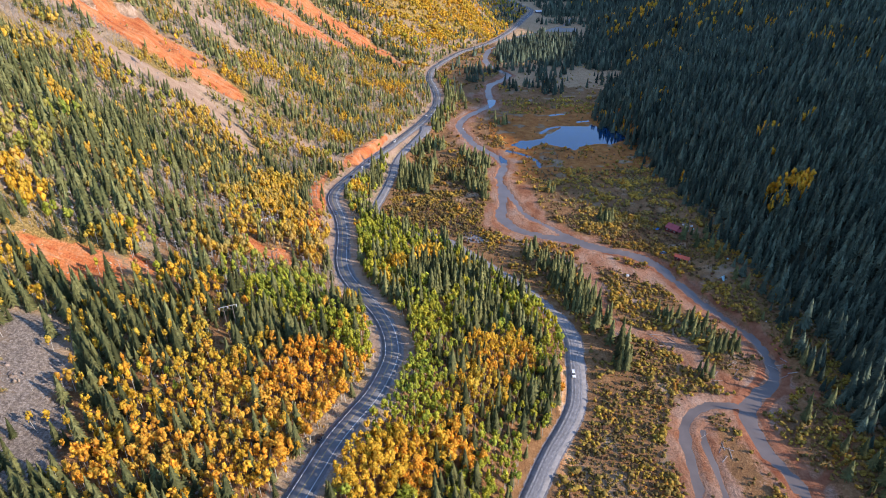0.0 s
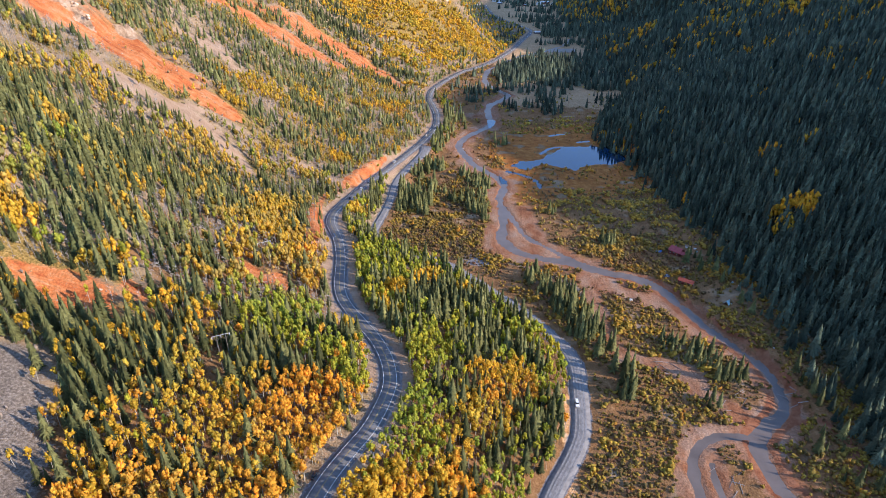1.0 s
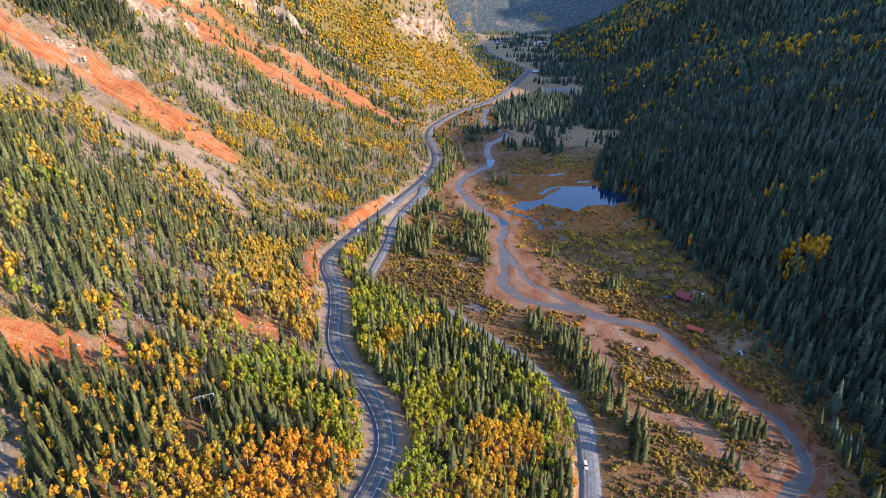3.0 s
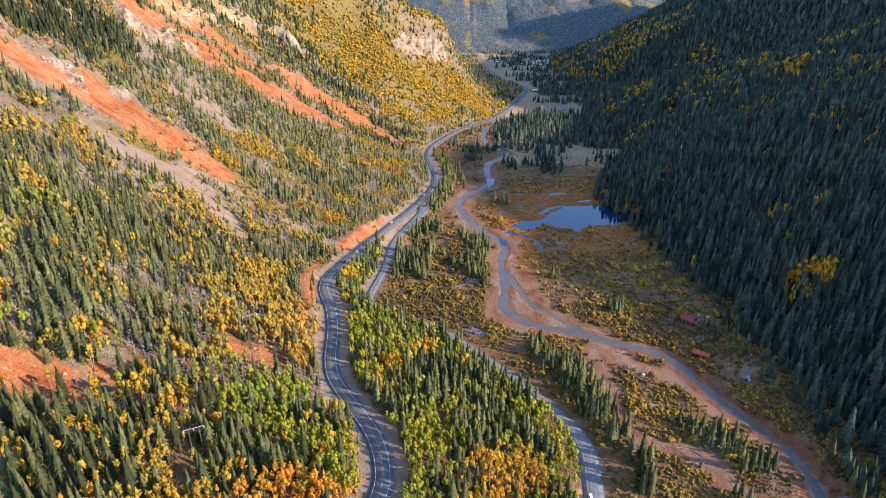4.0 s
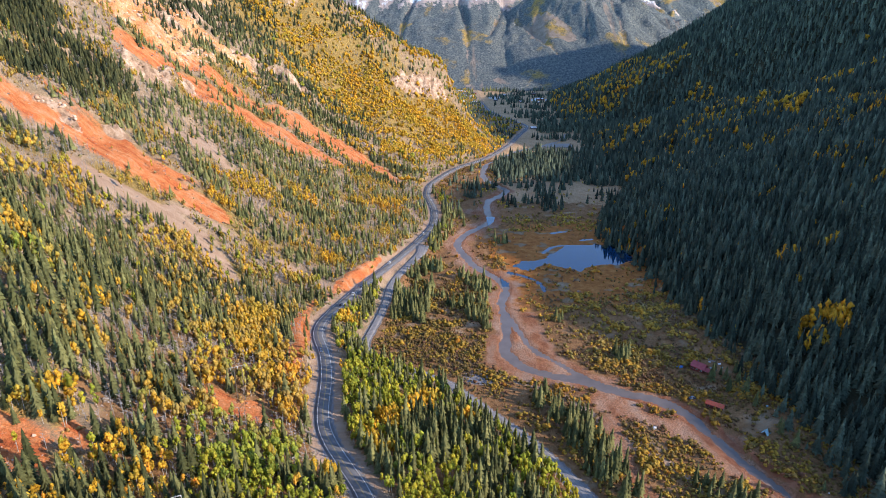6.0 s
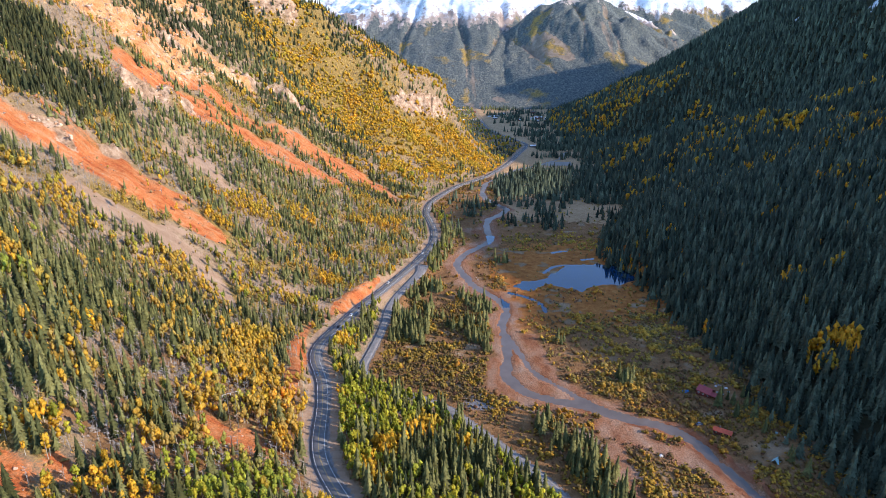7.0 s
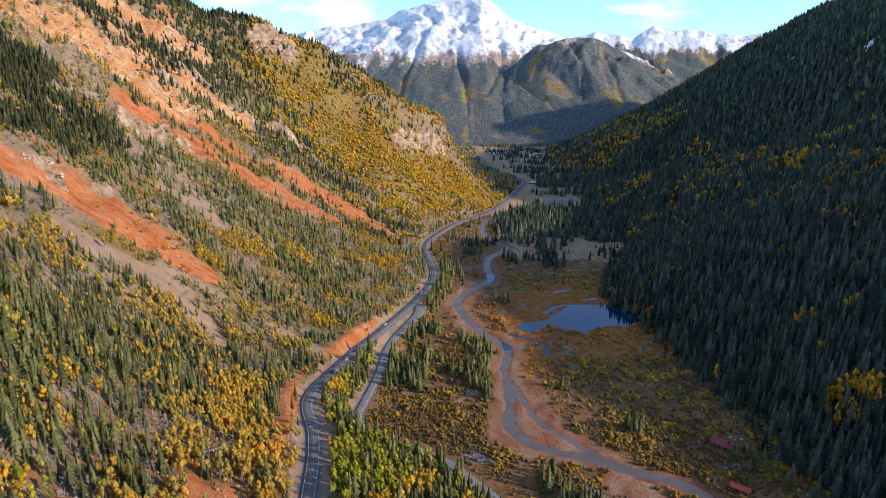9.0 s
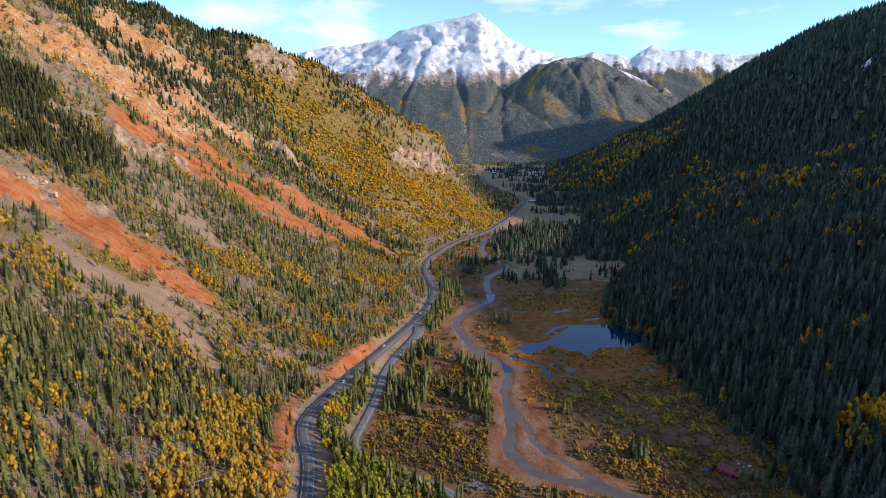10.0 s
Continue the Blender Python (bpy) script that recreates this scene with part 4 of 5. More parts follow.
def sort_of(x, y):
    """Names the plant at each point: 0 none, 1 spruce, 2 yellow, 3 orange, 4 green aspen, 5 bare aspen."""
    hx, dx, ex, bare, wet, clear = fields(x, y)
    r = RNG.rand(len(x))
    kind = np.zeros(len(x), int)
    left, right = x < hx - 7, x > ex + 1
    bench = (x > hx + 7) & (x < np.where(y < 700, dx - 5, hx + 30))
    patch, fine = fbm(x / 55 + 21, y / 55, 3), fbm(x / 18, y / 18 + 8, 3)
    runs = fbm(x / 110 + 5, (y - (0.15 + 0.55 * smooth(650, 900, y)) * (x + 250)) / 27, 4)
    # the sunny hillside: spruce in patches, gold between them, bare stems
    kind[left & (r < np.clip(0.22 + 0.20 * (y < 330) + 0.16 * (x < -125) * (y < 480) + 0.06 * smooth(420, 620, y) + 0.9 * (patch - 0.48) + 2.2 * (runs - 0.5), 0.05, 0.70))] = 1
    gold = left & (kind == 0) & (r < 0.95)
    kind[gold & (fine > np.where(y < 800, 0.49, 0.535))] = 2
    kind[gold & (fine > 0.43) & (fine < 0.56) & (r < 0.68)] = 4
    kind[gold & (fine <= 0.50) & (r > 0.42)] = 5
    kind[left & (y > 900) & (x < -330 + 0.0 * y) & (r < 0.75)] = 1
    kind[left & (y > 900) & (y < 1300) & (ground_z(x, y) > 235) & (r < 0.85)] = 1
    thick = 0.40 + 2.2 * (fbm(x / 30 + 2, y / 30, 3) - 0.5)
    kind[bench & (r < thick)] = 1
    kind[bench & (r >= thick) & (r < 0.95)] = 4
    kind[bench & (y > 720) & (r > 0.5)] = 0
    kind[bench & (dx - x < 17) & (y > 322) & (y < 432) & (r < 0.7)] = 1
    for rows, k, more in ((YELLOW, 2, 1.0), (GOLD, 2, 1.2), (ORANGE, 3, 0.85), (GREEN, 4, 1.35)):
        c = clumps(x, y, [(a, b, more * q) for a, b, q in rows])
        kind[(left | bench) & (c > 0.02) & (r < 0.985) & ((r > 0.20) | (c > 0.45))] = k
    mixed = left & (y < 285) & (clumps(x, y, [(-62, 211, 27), (-50, 222, 15)]) == 0)
    kind[mixed & (fbm(x / 13 + 2, y / 13 + 6, 3) > 0.47) & (r > 0.25) & (r < 0.52)] = 1
    kind[left & (clumps(x, y, [(-190, 370, 20), (-165, 372, 15), (-184, 392, 17), (-205, 388, 13)]) > 0.02) & (r > 0.25) & (r < 0.8)] = 5
    swap = left & (y < 270) & (kind == 1) & (fine > 0.46) & (r < 0.30)
    kind[swap] = np.where(r[swap] < 0.16, 3, 2)
    c = clumps(x, y, DARK_SPRUCE)
    kind[(left | bench) & (c > 0.03) & (r < np.where(y < 350, 0.7, 0.78))] = 1
    kind[left & (y < 250) & (x > -165) & (kind == 5)] = np.where(r[left & (y < 250) & (x > -165) & (kind == 5)] < 0.7, 3, 2)
    sparse = np.where((y > 780) & (ground_at(np.clip(cover["red"], 0, 1), x, y) < 0.4), 0.25, np.where(runs > 0.55, 0.2, 0.05))
    kind[(left | bench) & (bare > 0.42) & (RNG.rand(len(x)) > sparse)] = 0
    # the shaded hillside: close spruce with a few gold clumps
    kind[right & (r < np.where(y < 520, 0.74, 0.93))] = 1
    kind[right & (fine > 0.61) & (patch > 0.5) & (y > 560) & (y < 950) & (r < 0.4)] = 2
    kind[right & (y > 420) & (r > 0.30) & (r < 0.304)] = 2
    # gold along the nearer spur and in bands across the far one
    side = 0.77 * (x - 400) + 0.64 * (y - 1430)
    spur = right & (side < 25) & (side > -460) & (y > 760)
    kind[spur & (r > 0.30) & (r < 0.30 + 0.50 * smooth(0.45, 0.60, fine) * smooth(-460, -200, side) * smooth(0.38, 0.52, patch))] = 2
    kind[spur & (side > -14) & (side < 16) & (x > 600) & (r < 0.55)] = 2
    flank = right & (y > 1500) & (x - ex < 330)
    kind[flank & (fbm(x / 170 + 8, (y - 0.9 * x) / 60, 3) > 0.48) & (fine > 0.42) & (r < 0.72)] = 2
    kind[right & (ground_at(np.clip(cover["snow"], 0, 1), x, y) > 0.4) & (r > 0.2)] = 0
    c = np.maximum(clumps(x, y, [(a, b, q * (1.3 if a > 200 else 1)) for a, b, q in FAR_YELLOW]), clumps(x, y, [(a, b, 1.5 * q) for a, b, q in FAR_GOLD]))
    kind[(c > 0.05) & (right | left) & (r < np.where(right, 0.35 + 0.5 * (fine > 0.5), 0.62))] = 2
    # the valley floor
    valley_floor = (x < ex) & np.where(y < 700, x > dx + 8, x > hx + 30)
    s = clumps(x, y, SPRUCE)
    kind[valley_floor & (s > 0) & (r < 0.8) & (wet < 0.85) & (ground_at(np.minimum(d_river, d_braid), x, y) > 11)] = 1
    edge = np.maximum(1 - (ex - x) / np.where(y < 430, 45, 14), 0)
    kind[valley_floor & (r < 0.35 * edge) & (wet < 0.4)] = 1
    bank = (np.abs(ground_at(d_river, x, y) - 26) < 12) & (x < np.interp(y, RIVER[:, 1], RIVER[:, 0])) & (y > 430) & (y < 720)
    kind[valley_floor & bank & (patch > 0.45) & (r < 0.6) & (wet < 0.6)] = 1
    strip_ = (y > 520) & (y < 950) & (x - np.maximum(hx, np.where(y < 700, dx, hx)) < 42) & (x > hx)
    kind[valley_floor & strip_ & (patch > 0.42) & (r < 0.5) & (wet < 0.5)] = 1
    kind[valley_floor & (y > 880) & (y < 1250) & (r < 0.03 + 0.35 * (patch > 0.62)) & (wet < 0.5)] = 1
    river_x = np.interp(y, RIVER[:, 1], RIVER[:, 0])
    belt = (x > river_x + 22) & (y > 1090 - 0.25 * (x - 100) + 60 * (patch - 0.5)) & (y < 1330 + 0.2 * (x - 200))
    kind[valley_floor & belt & (r < 0.72) & (wet < 0.5)] = 1
    kind[valley_floor & (y > 1900) & (r < 0.5 * (patch > 0.56))] = 1
    kind[valley_floor & (y > 1250) & (y < 1950) & (r < 0.05 + (0.4 + 0.35 * (y > 1600)) * (patch > np.where(y > 1600, 0.48, 0.6))) & (wet < 0.5) & (np.abs(x - hx) > 30)] = 1
    for a, b, _, _ in POLES:
        kind[(np.hypot((x - a) / 7, (y - b + 9) / 15) < 1) & (kind > 0) & (r < 0.9)] = 0
    kind[~clear] = 0
    kind[(x > 222) & (x < 325) & (y > 1365) & (y < 1490)] = 0
    kind[(y > 980) & (x > hx - 12) & (x - hx < 34)] = 0
    return kind


NEAR_SPRUCE = [conifer_shape(14, 8, RNG, 0.130 + 0.012 * k) for k in range(5)]
MIDDLE_SPRUCE = [conifer_shape(7, 6, RNG, 0.138 + 0.013 * k) for k in range(4)]
MID_SPRUCE = [conifer_shape(4, 4, RNG, 0.150 + 0.015 * k) for k in range(4)]
FAR_SPRUCE = [conifer_shape(2, 4, RNG, 0.18) for _ in range(4)]
NEAR_ASPEN = [crown_shape(10, 36, 0.030, RNG, 0.150, 0.44, 0.38) for _ in range(5)]
MIDDLE_ASPEN = [crown_shape(5, 22, 0.042, RNG, 0.17, 0.28, 0.54) for _ in range(5)]
MID_ASPEN = [crown_shape(4, 9, 0.05, RNG, 0.16, 0.16, 0.48) for _ in range(6)]
FAR_ASPEN = [crown_shape(3, 3, 0.10, RNG, 0.27, 0.05, 0.64) for _ in range(6)]
STEM, BARE = [stem_shape(0.014, 0.75, 3)], [bare_shape(RNG) for _ in range(4)]
SPRUCE_TINT = ((0.070, 0.078, 0.026), (0.215, 0.210, 0.076))
# Dark crest spruces; on the stand near x -400 it paints in shadow.
DARK_OR_SHADED_TINT = ((0.02, 0.026, 0.011), (0.085, 0.09, 0.036))
# Same spruce, darker and bluer: the hillside's shade is put into the colour.
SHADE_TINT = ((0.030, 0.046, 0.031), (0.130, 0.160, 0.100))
TINTS = {2: ((0.60, 0.37, 0.035), (0.80, 0.52, 0.06)), 3: ((0.75, 0.37, 0.045), (0.88, 0.51, 0.06)), 4: ((0.30, 0.33, 0.04), (0.56, 0.50, 0.055))}
WORDS = {2: "yellow", 3: "orange", 4: "yellow-green"}
LONE = []


def leaf_tint(x, y, k, rng):
    """A grove's colour, some stands turned further than others."""
    t = tinted(len(x), *TINTS[k], rng)
    turned = np.clip(2.6 * (fbm(x / 22 + 9, y / 22, 3) - 0.5) + rng.normal(scale=0.28, size=len(x)), -1, 1)[:, None]
    dull, hot = t * np.array((0.80, 0.95, 1.4)), t * np.array((1.06, 0.82, 0.8))
    return np.where(turned < 0, t + (dull - t) * -turned, t + (hot - t) * turned * 0.4)


def dulled(tint, x, y, rng):
    """On the dry slope many crowns are thin, and the brush under them shows."""
    dry = (x < np.interp(y, HIGHWAY[:, 1], HIGHWAY[:, 0])) & (y > 300) & (y < 1080)
    k = (dry * rng.uniform(0.0, 0.75, len(x)))[:, None]
    return tint * (1 - k) + np.array((0.44, 0.34, 0.125)) * k


bands = [(-300, 330, 110, 280, 3.5, NEAR_SPRUCE, NEAR_ASPEN), (-460, 470, 280, 560, 4.1, MIDDLE_SPRUCE, MIDDLE_ASPEN), (-760, 760, 560, 1000, 4.8, MID_SPRUCE, MID_ASPEN), (-1000, 1700, 1000, 1700, 6.6, FAR_SPRUCE, FAR_ASPEN),
         (-600, 1500, 1700, 2900, 10.5, FAR_SPRUCE, FAR_ASPEN)]
for n, (x0, x1, y0, y1, step, spruce, aspen) in enumerate(bands):
    x, y = scattered(x0, x1, y0, y1, step)
    kind = sort_of(x, y)
    big = (1, 1, 1, 1.08, 1.2)[n]
    for k in (1, 2, 3, 4, 5):
        m = kind == k
        px, py = x[m], y[m]
        if not len(px):
            continue
        rng = np.random.RandomState(50 + 10 * n + k)
        shade = px > np.interp(py, gy, edge_x[:, 0]) - 12
        if k == 1:
            low = (px > np.interp(py, DIRT[:, 1], DIRT[:, 0]) + 42) & ~shade & (py < 700)
            sunny = (px < np.interp(py, HIGHWAY[:, 1], HIGHWAY[:, 0])) & (py > 430)
            h = (8 + 14 * rng.rand(len(px)) ** 1.15) * np.where(low, 0.78, 1.0) * np.where(shade, 1.12, 1.0) * np.where(sunny, 0.74, 1.0) * big
            g = rng.uniform(0.9, 1.25, len(px)) * np.where(shade, 1.04, 1.0) * np.where(low, 1.15, 1.0)
            if n == 0:
                near_first = np.argsort(np.hypot(px, py - 150) + 80 * (px > 150))[:150]
                LONE += [(1, px[i], py[i], h[i], g[i]) for i in near_first]
                rest = np.ones(len(px), bool)
                rest[near_first] = False
                px, py, h, g = px[rest], py[rest], h[rest], g[rest]
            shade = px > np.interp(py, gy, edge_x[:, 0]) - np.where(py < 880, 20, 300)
            # old: dark crest spruces, and a stand whose shadow is painted in
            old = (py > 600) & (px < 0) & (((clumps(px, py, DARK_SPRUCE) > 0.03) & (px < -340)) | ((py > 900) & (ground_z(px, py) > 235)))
            leafy = np.where(old[:, None], tinted(len(px), *DARK_OR_SHADED_TINT, rng), tinted(len(px), *SPRUCE_TINT, rng) * (0.72 if n == 0 else 0.85 if n == 1 else 1.0))
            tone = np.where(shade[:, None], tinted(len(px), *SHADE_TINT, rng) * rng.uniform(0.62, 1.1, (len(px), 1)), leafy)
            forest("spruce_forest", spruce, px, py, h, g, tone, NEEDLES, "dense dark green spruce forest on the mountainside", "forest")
        elif k == 5:
            h = rng.uniform(6, 11, len(px)) * big
            forest("bare_aspen_grove", BARE, px, py, h, np.full(len(px), (1.3, 2.0, 2.2, 2.6, 2.8)[n]), tinted(len(px), (0.2,) * 3, (0.3,) * 3, rng), TWIGS, "leafless grey aspen stems between spruces", "forest")
        else:
            h = (8.0 + 6.5 * rng.rand(len(px)) if n < 2 else 6.0 + 7.0 * rng.rand(len(px)) ** 1.2) * big * np.where(shade, 1.25, 1.0)
            g = rng.uniform(0.85, 1.25, len(px)) * (1 + 0.15 * (n == 3))
            if n == 0:
                near_first = np.argsort(np.hypot(px, py - 150))[:60]
                LONE += [(k, px[i], py[i], h[i], g[i]) for i in near_first]
                rest = np.ones(len(px), bool)
                rest[near_first] = False
                px, py, h, g = px[rest], py[rest], h[rest], g[rest]
            if not len(px):
                continue
            # Aspens on the shaded hillside carry a warmer tint to offset blue skylight.
            forest("aspen_grove", aspen, px, py, h, g, dulled(leaf_tint(px, py, k, rng), px, py, rng) * (1.1 if n < 2 else 1.0) * np.where((px > np.interp(py, gy, edge_x[:, 0]) - 12)[:, None], np.array((1.15, 1.05, 0.9)), 1.0), THIN_LEAVES, WORDS[k] + " autumn aspen grove with pale trunks", "grove")
            if n < 2:
                forest("aspen_stems", STEM, px, py, h, g, tinted(len(px), (0.4,) * 3, (0.5,) * 3, rng), BARK_WHITE, "pale slender aspen trunks under the leaves", "tree trunks")

# where the gold groves close up, crown stands against crown
for words, rows, tone, reach in (("yellow", YELLOW + GOLD, 2, (-300, 60, 285, 920)), ("orange", ORANGE, 3, (-170, 90, 130, 285)), ("yellow", YELLOW, 2, (-170, 90, 130, 285)), ("yellow-green", GREEN, 4, (-120, 20, 190, 400))):
    x, y = scattered(*reach, 3.0)
    hx, dx, ex, bare, wet, clear = fields(x, y)
    on_land = (x < hx - 8) | ((x > hx + 8) & (x < dx - 6))
    ok = (clumps(x, y, rows) > 0.14) & on_land & clear & (bare < 0.5) & (RNG.rand(len(x)) < 0.5)
    x, y = x[ok], y[ok]
    forest("aspen_grove", NEAR_ASPEN if reach[2] < 150 else MIDDLE_ASPEN, x, y, RNG.uniform(6.5, 11.5, len(x)), RNG.uniform(0.9, 1.3, len(x)), 1.1 * leaf_tint(x, y, tone, RNG), THIN_LEAVES, "close " + words + " autumn aspen grove", "grove")

# the close gold grove that runs down the far spur, and the old spruces along its crest
x, y = scattered(-350, 150, 1100, 1430, 3.1)
hx, dx, ex, bare, wet, clear = fields(x, y)
run_ = fbm(x / 80 + 4, (y - 0.6 * x) / 17, 3)
down, _ = away(x, y, curve([(-330, 1165), (-255, 1218), (-195, 1228), (-111, 1253), (-24, 1302), (48, 1337), (95, 1350)], 12))
ok = (x < hx - 8) & (bare < 0.5) & (RNG.rand(len(x)) < np.clip(1.35 - down / 46 + 6 * (run_ - 0.5), 0.0, 1.0))
x, y = x[ok], y[ok]
forest("aspen_grove", FAR_ASPEN, x, y, 4.5 + 4 * RNG.rand(len(x)) ** 1.5, RNG.uniform(1.3, 2.0, len(x)), RNG.uniform(1.0, 1.2, (len(x), 1)) * leaf_tint(x, y, 2, RNG), THIN_LEAVES, "golden aspen grove covering the far spur", "grove")
x, y = scattered(-640, -60, 930, 1400, 5.2)
hx, dx, ex, bare, wet, clear = fields(x, y)
run_ = fbm(x / 90 + 14, (y - 0.6 * x) / 24, 3)
ok = (x < hx - 20) & (bare < 0.45) & (RNG.rand(len(x)) < np.clip(smooth(190, 265, ground_z(x, y)) * 0.55 + 5 * (run_ - 0.52), 0, 0.9))
x, y = x[ok], y[ok]
forest("spruce_forest", FAR_SPRUCE, x, y, RNG.uniform(8, 16, len(x)), RNG.uniform(0.9, 1.2, len(x)), tinted(len(x), (0.030, 0.038, 0.015), (0.105, 0.110, 0.042), RNG), NEEDLES, "dark old spruces along the crest of the sunny hillside", "forest")

# Close stand of spruces; the 0.45 tint paints in a shadow lying there.
stand = DARK_SPRUCE[-16:-11]
x, y = scattered(-520, -330, 600, 800, 3.5)
hx, dx, ex, bare, wet, clear = fields(x, y)
ok = (clumps(x, y, [(a, b, 1.25 * q) for a, b, q in stand]) > 0.04) & (bare < 0.5) & (RNG.rand(len(x)) < 0.25 + 0.7 * smooth(0.40, 0.58, fbm(x / 26 + 6, y / 26, 3)))
x, y = x[ok], y[ok]
forest("spruce_forest", MID_SPRUCE, x, y, RNG.uniform(8, 17, len(x)), RNG.uniform(0.9, 1.25, len(x)), 0.45 * tinted(len(x), *SPRUCE_TINT, RNG), NEEDLES, "close dark spruce stand on the sunny hillside, shadow painted into it", "forest")

# willow scrub on the valley floor
x, y = np.hstack([scattered(-120, 260, 120, 700, 2.2), scattered(-60, 360, 700, 1250, 3.8)])
hx, dx, ex, bare, wet, clear = fields(x, y)
patch, fine = fbm(x / 40 + 2, y / 40, 3), fbm(x / 12, y / 12 + 4, 3)
ok = (x < ex + 6) & np.where(y < 700, x > dx + 6, x > hx + 12) & clear & (wet < np.where(y < 420, 0.6, 0.42)) & ((ground_z(x, y) > POND_Z + 0.1) & (RNG.rand(len(x)) < np.clip(0.72 + 0.35 * (y < 420) + 2.6 * (patch - 0.5) + 2.4 * (fine - 0.5), 0.12, 0.97)))
ok &= ~((x > 70) & (y > 590) & (y < 790) & (RNG.rand(len(x)) < 0.9)) & ~((y > 880) & (x > 100) & (RNG.rand(len(x)) < 0.85))
ok &= np.hypot((x - 200) / 17, (y - 430) / 15) > 1
x, y, fine = x[ok], y[ok], fine[ok]
SHRUB = [crown_shape(2, 4, 0.17, RNG, 0.5, -0.25, 0.70) for _ in range(6)]
TUFT = [crown_shape(1, 4, 0.22, RNG, 0.55, -0.3, 0.7) for _ in range(6)]
tone = 0.40 + 2.2 * (fine - 0.5) + RNG.normal(scale=0.3, size=len(x)) - 0.1 * ((y > 420) & (x < 50))
tone = np.clip(tone, 0, 1)[:, None]
tint = np.where(tone > 0.5, (tone - 0.5) * 2 * np.array((0.46, 0.22, 0.032)) + (1 - tone) * 2 * np.array((0.18, 0.135, 0.045)), tone * 2 * np.array((0.18, 0.135, 0.045)) + (0.5 - tone) * 2 * np.array((0.19, 0.10, 0.062)))
green = np.maximum.reduce([np.clip(1.2 - np.abs(y - 250) / 190, 0, 1), 0.8 * (x < 60) * (y < 680), 0.45 * (y > 430) * (y < 620), 0.85 * (y > 770)])[:, None] * (RNG.rand(len(x), 1) < 0.85)
tint = tint * (1 - green) + green * (np.array((0.155, 0.115, 0.042)) * (1 - tone) + np.array((0.42, 0.29, 0.045)) * tone)
forest("willow_scrub", SHRUB, x, y, RNG.uniform(0.9, 1.7, len(x)) * RNG.uniform(0.6, 1.7, len(x)) * (0.6 + 1.2 * fine) * np.where(y < 420, 1.15, 1.35), RNG.uniform(0.9, 1.6, len(x)), tint * (1.0 + 0.5 * smooth(400, 520, y) * (x > 60))[:, None] * np.where(((x > 60) & (y > 430))[:, None], np.array((0.98, 1.0, 1.0)), np.array((1.05, 1.0, 0.95))), SCRUB, "olive, yellow and brown willow scrub on the valley floor", "shrubs", 0.1)

x, y = scattered(150, 260, 380, 660, 3.4)
hx, dx, ex, bare, wet, clear = fields(x, y)
ok = (x < ex + 2) & (x > ex - 26) & (wet < 0.3) & (RNG.rand(len(x)) < 0.42 * smooth(0.42, 0.55, fbm(x / 15 + 7, y / 15, 3)))
x, y = x[ok], y[ok]
forest("edge_bushes", MIDDLE_ASPEN, x, y, RNG.uniform(2.0, 4.2, len(x)), RNG.uniform(1.6, 2.4, len(x)), tinted(len(x), (0.30, 0.20, 0.04), (0.56, 0.32, 0.045), RNG), SCRUB, "gold and rust bushes along the foot of the spruce forest", "shrubs", 0.5)

# low scrub, and stones that have come down, on the sunny hillside
x, y = np.hstack([scattered(-330, -20, 115, 470, 3.6), scattered(-480, -20, 470, 800, 4.3), scattered(-560, 60, 800, 1400, 6.0)])
hx, dx, ex, bare, wet, clear = fields(x, y)
fine = fbm(x / 14 + 31, y / 14, 3)
ok = (x < hx - 9) & clear & (RNG.rand(len(x)) < np.where(bare < 0.45, 0.85 + 1.5 * (fine - 0.5), 0.05))
x, y, fine = x[ok], y[ok], fine[ok]
k = np.clip(0.5 + 2.5 * (fine - 0.5) + RNG.normal(scale=0.35, size=len(x)), 0, 1)[:, None]
tint = np.where(k < 0.5, (1 - 2 * k) * np.array((0.38, 0.29, 0.23)) + 2 * k * np.array((0.34, 0.27, 0.11)), (2 - 2 * k) * np.array((0.34, 0.27, 0.11)) + (2 * k - 1) * np.array((0.50, 0.30, 0.09)))
forest("hillside_scrub", TUFT, x, y, (0.9 + 2.6 * RNG.rand(len(x)) ** 1.5) * (1 + 0.5 * (y > 800)), RNG.uniform(0.9, 1.6, len(x)), tint, SCRUB, "tan, olive and orange low scrub on the sunny slope", "shrubs", 0.1)


def stone_shape(rng):
    V, F = ball(1)
    V = V * rng.uniform(0.5, 1.3, (len(V), 1)) * np.array((0.6, 0.5, 0.55)) + np.array((0, 0, 0.35))
    return V, F


STONES = [stone_shape(RNG) for _ in range(6)]
x, y = np.hstack([scattered(-620, -60, 150, 620, 3.6), scattered(-640, 30, 620, 1420, 5.0)])
red_, crag = ground_at(np.clip(cover["red"], 0, 1), x, y), np.maximum(ground_at(np.clip(cover["rock"], 0, 1), x, y), 0.8 * ground_at(np.clip(cover["ochre"], 0, 1), x, y))
crag = crag * (x < np.interp(y, HIGHWAY[:, 1], HIGHWAY[:, 0]) - 12)
r, lumps = RNG.rand(len(x)), fbm(x / 25 + 3, y / 25, 3)
on_red, on_crag = (red_ > 0.5) & (r < 0.25) & (lumps > 0.48), (crag > 0.4) & (r < 0.75) & (lumps > 0.40)
forest("scree_stones", STONES, x[on_red], y[on_red], RNG.uniform(0.4, 1.5, on_red.sum()), RNG.uniform(1, 1.7, on_red.sum()), tinted(on_red.sum(), (0.30, 0.13, 0.07), (0.52, 0.36, 0.26), RNG), STONE, "red and tan stones strewn over the scree", "stones", 0.1)
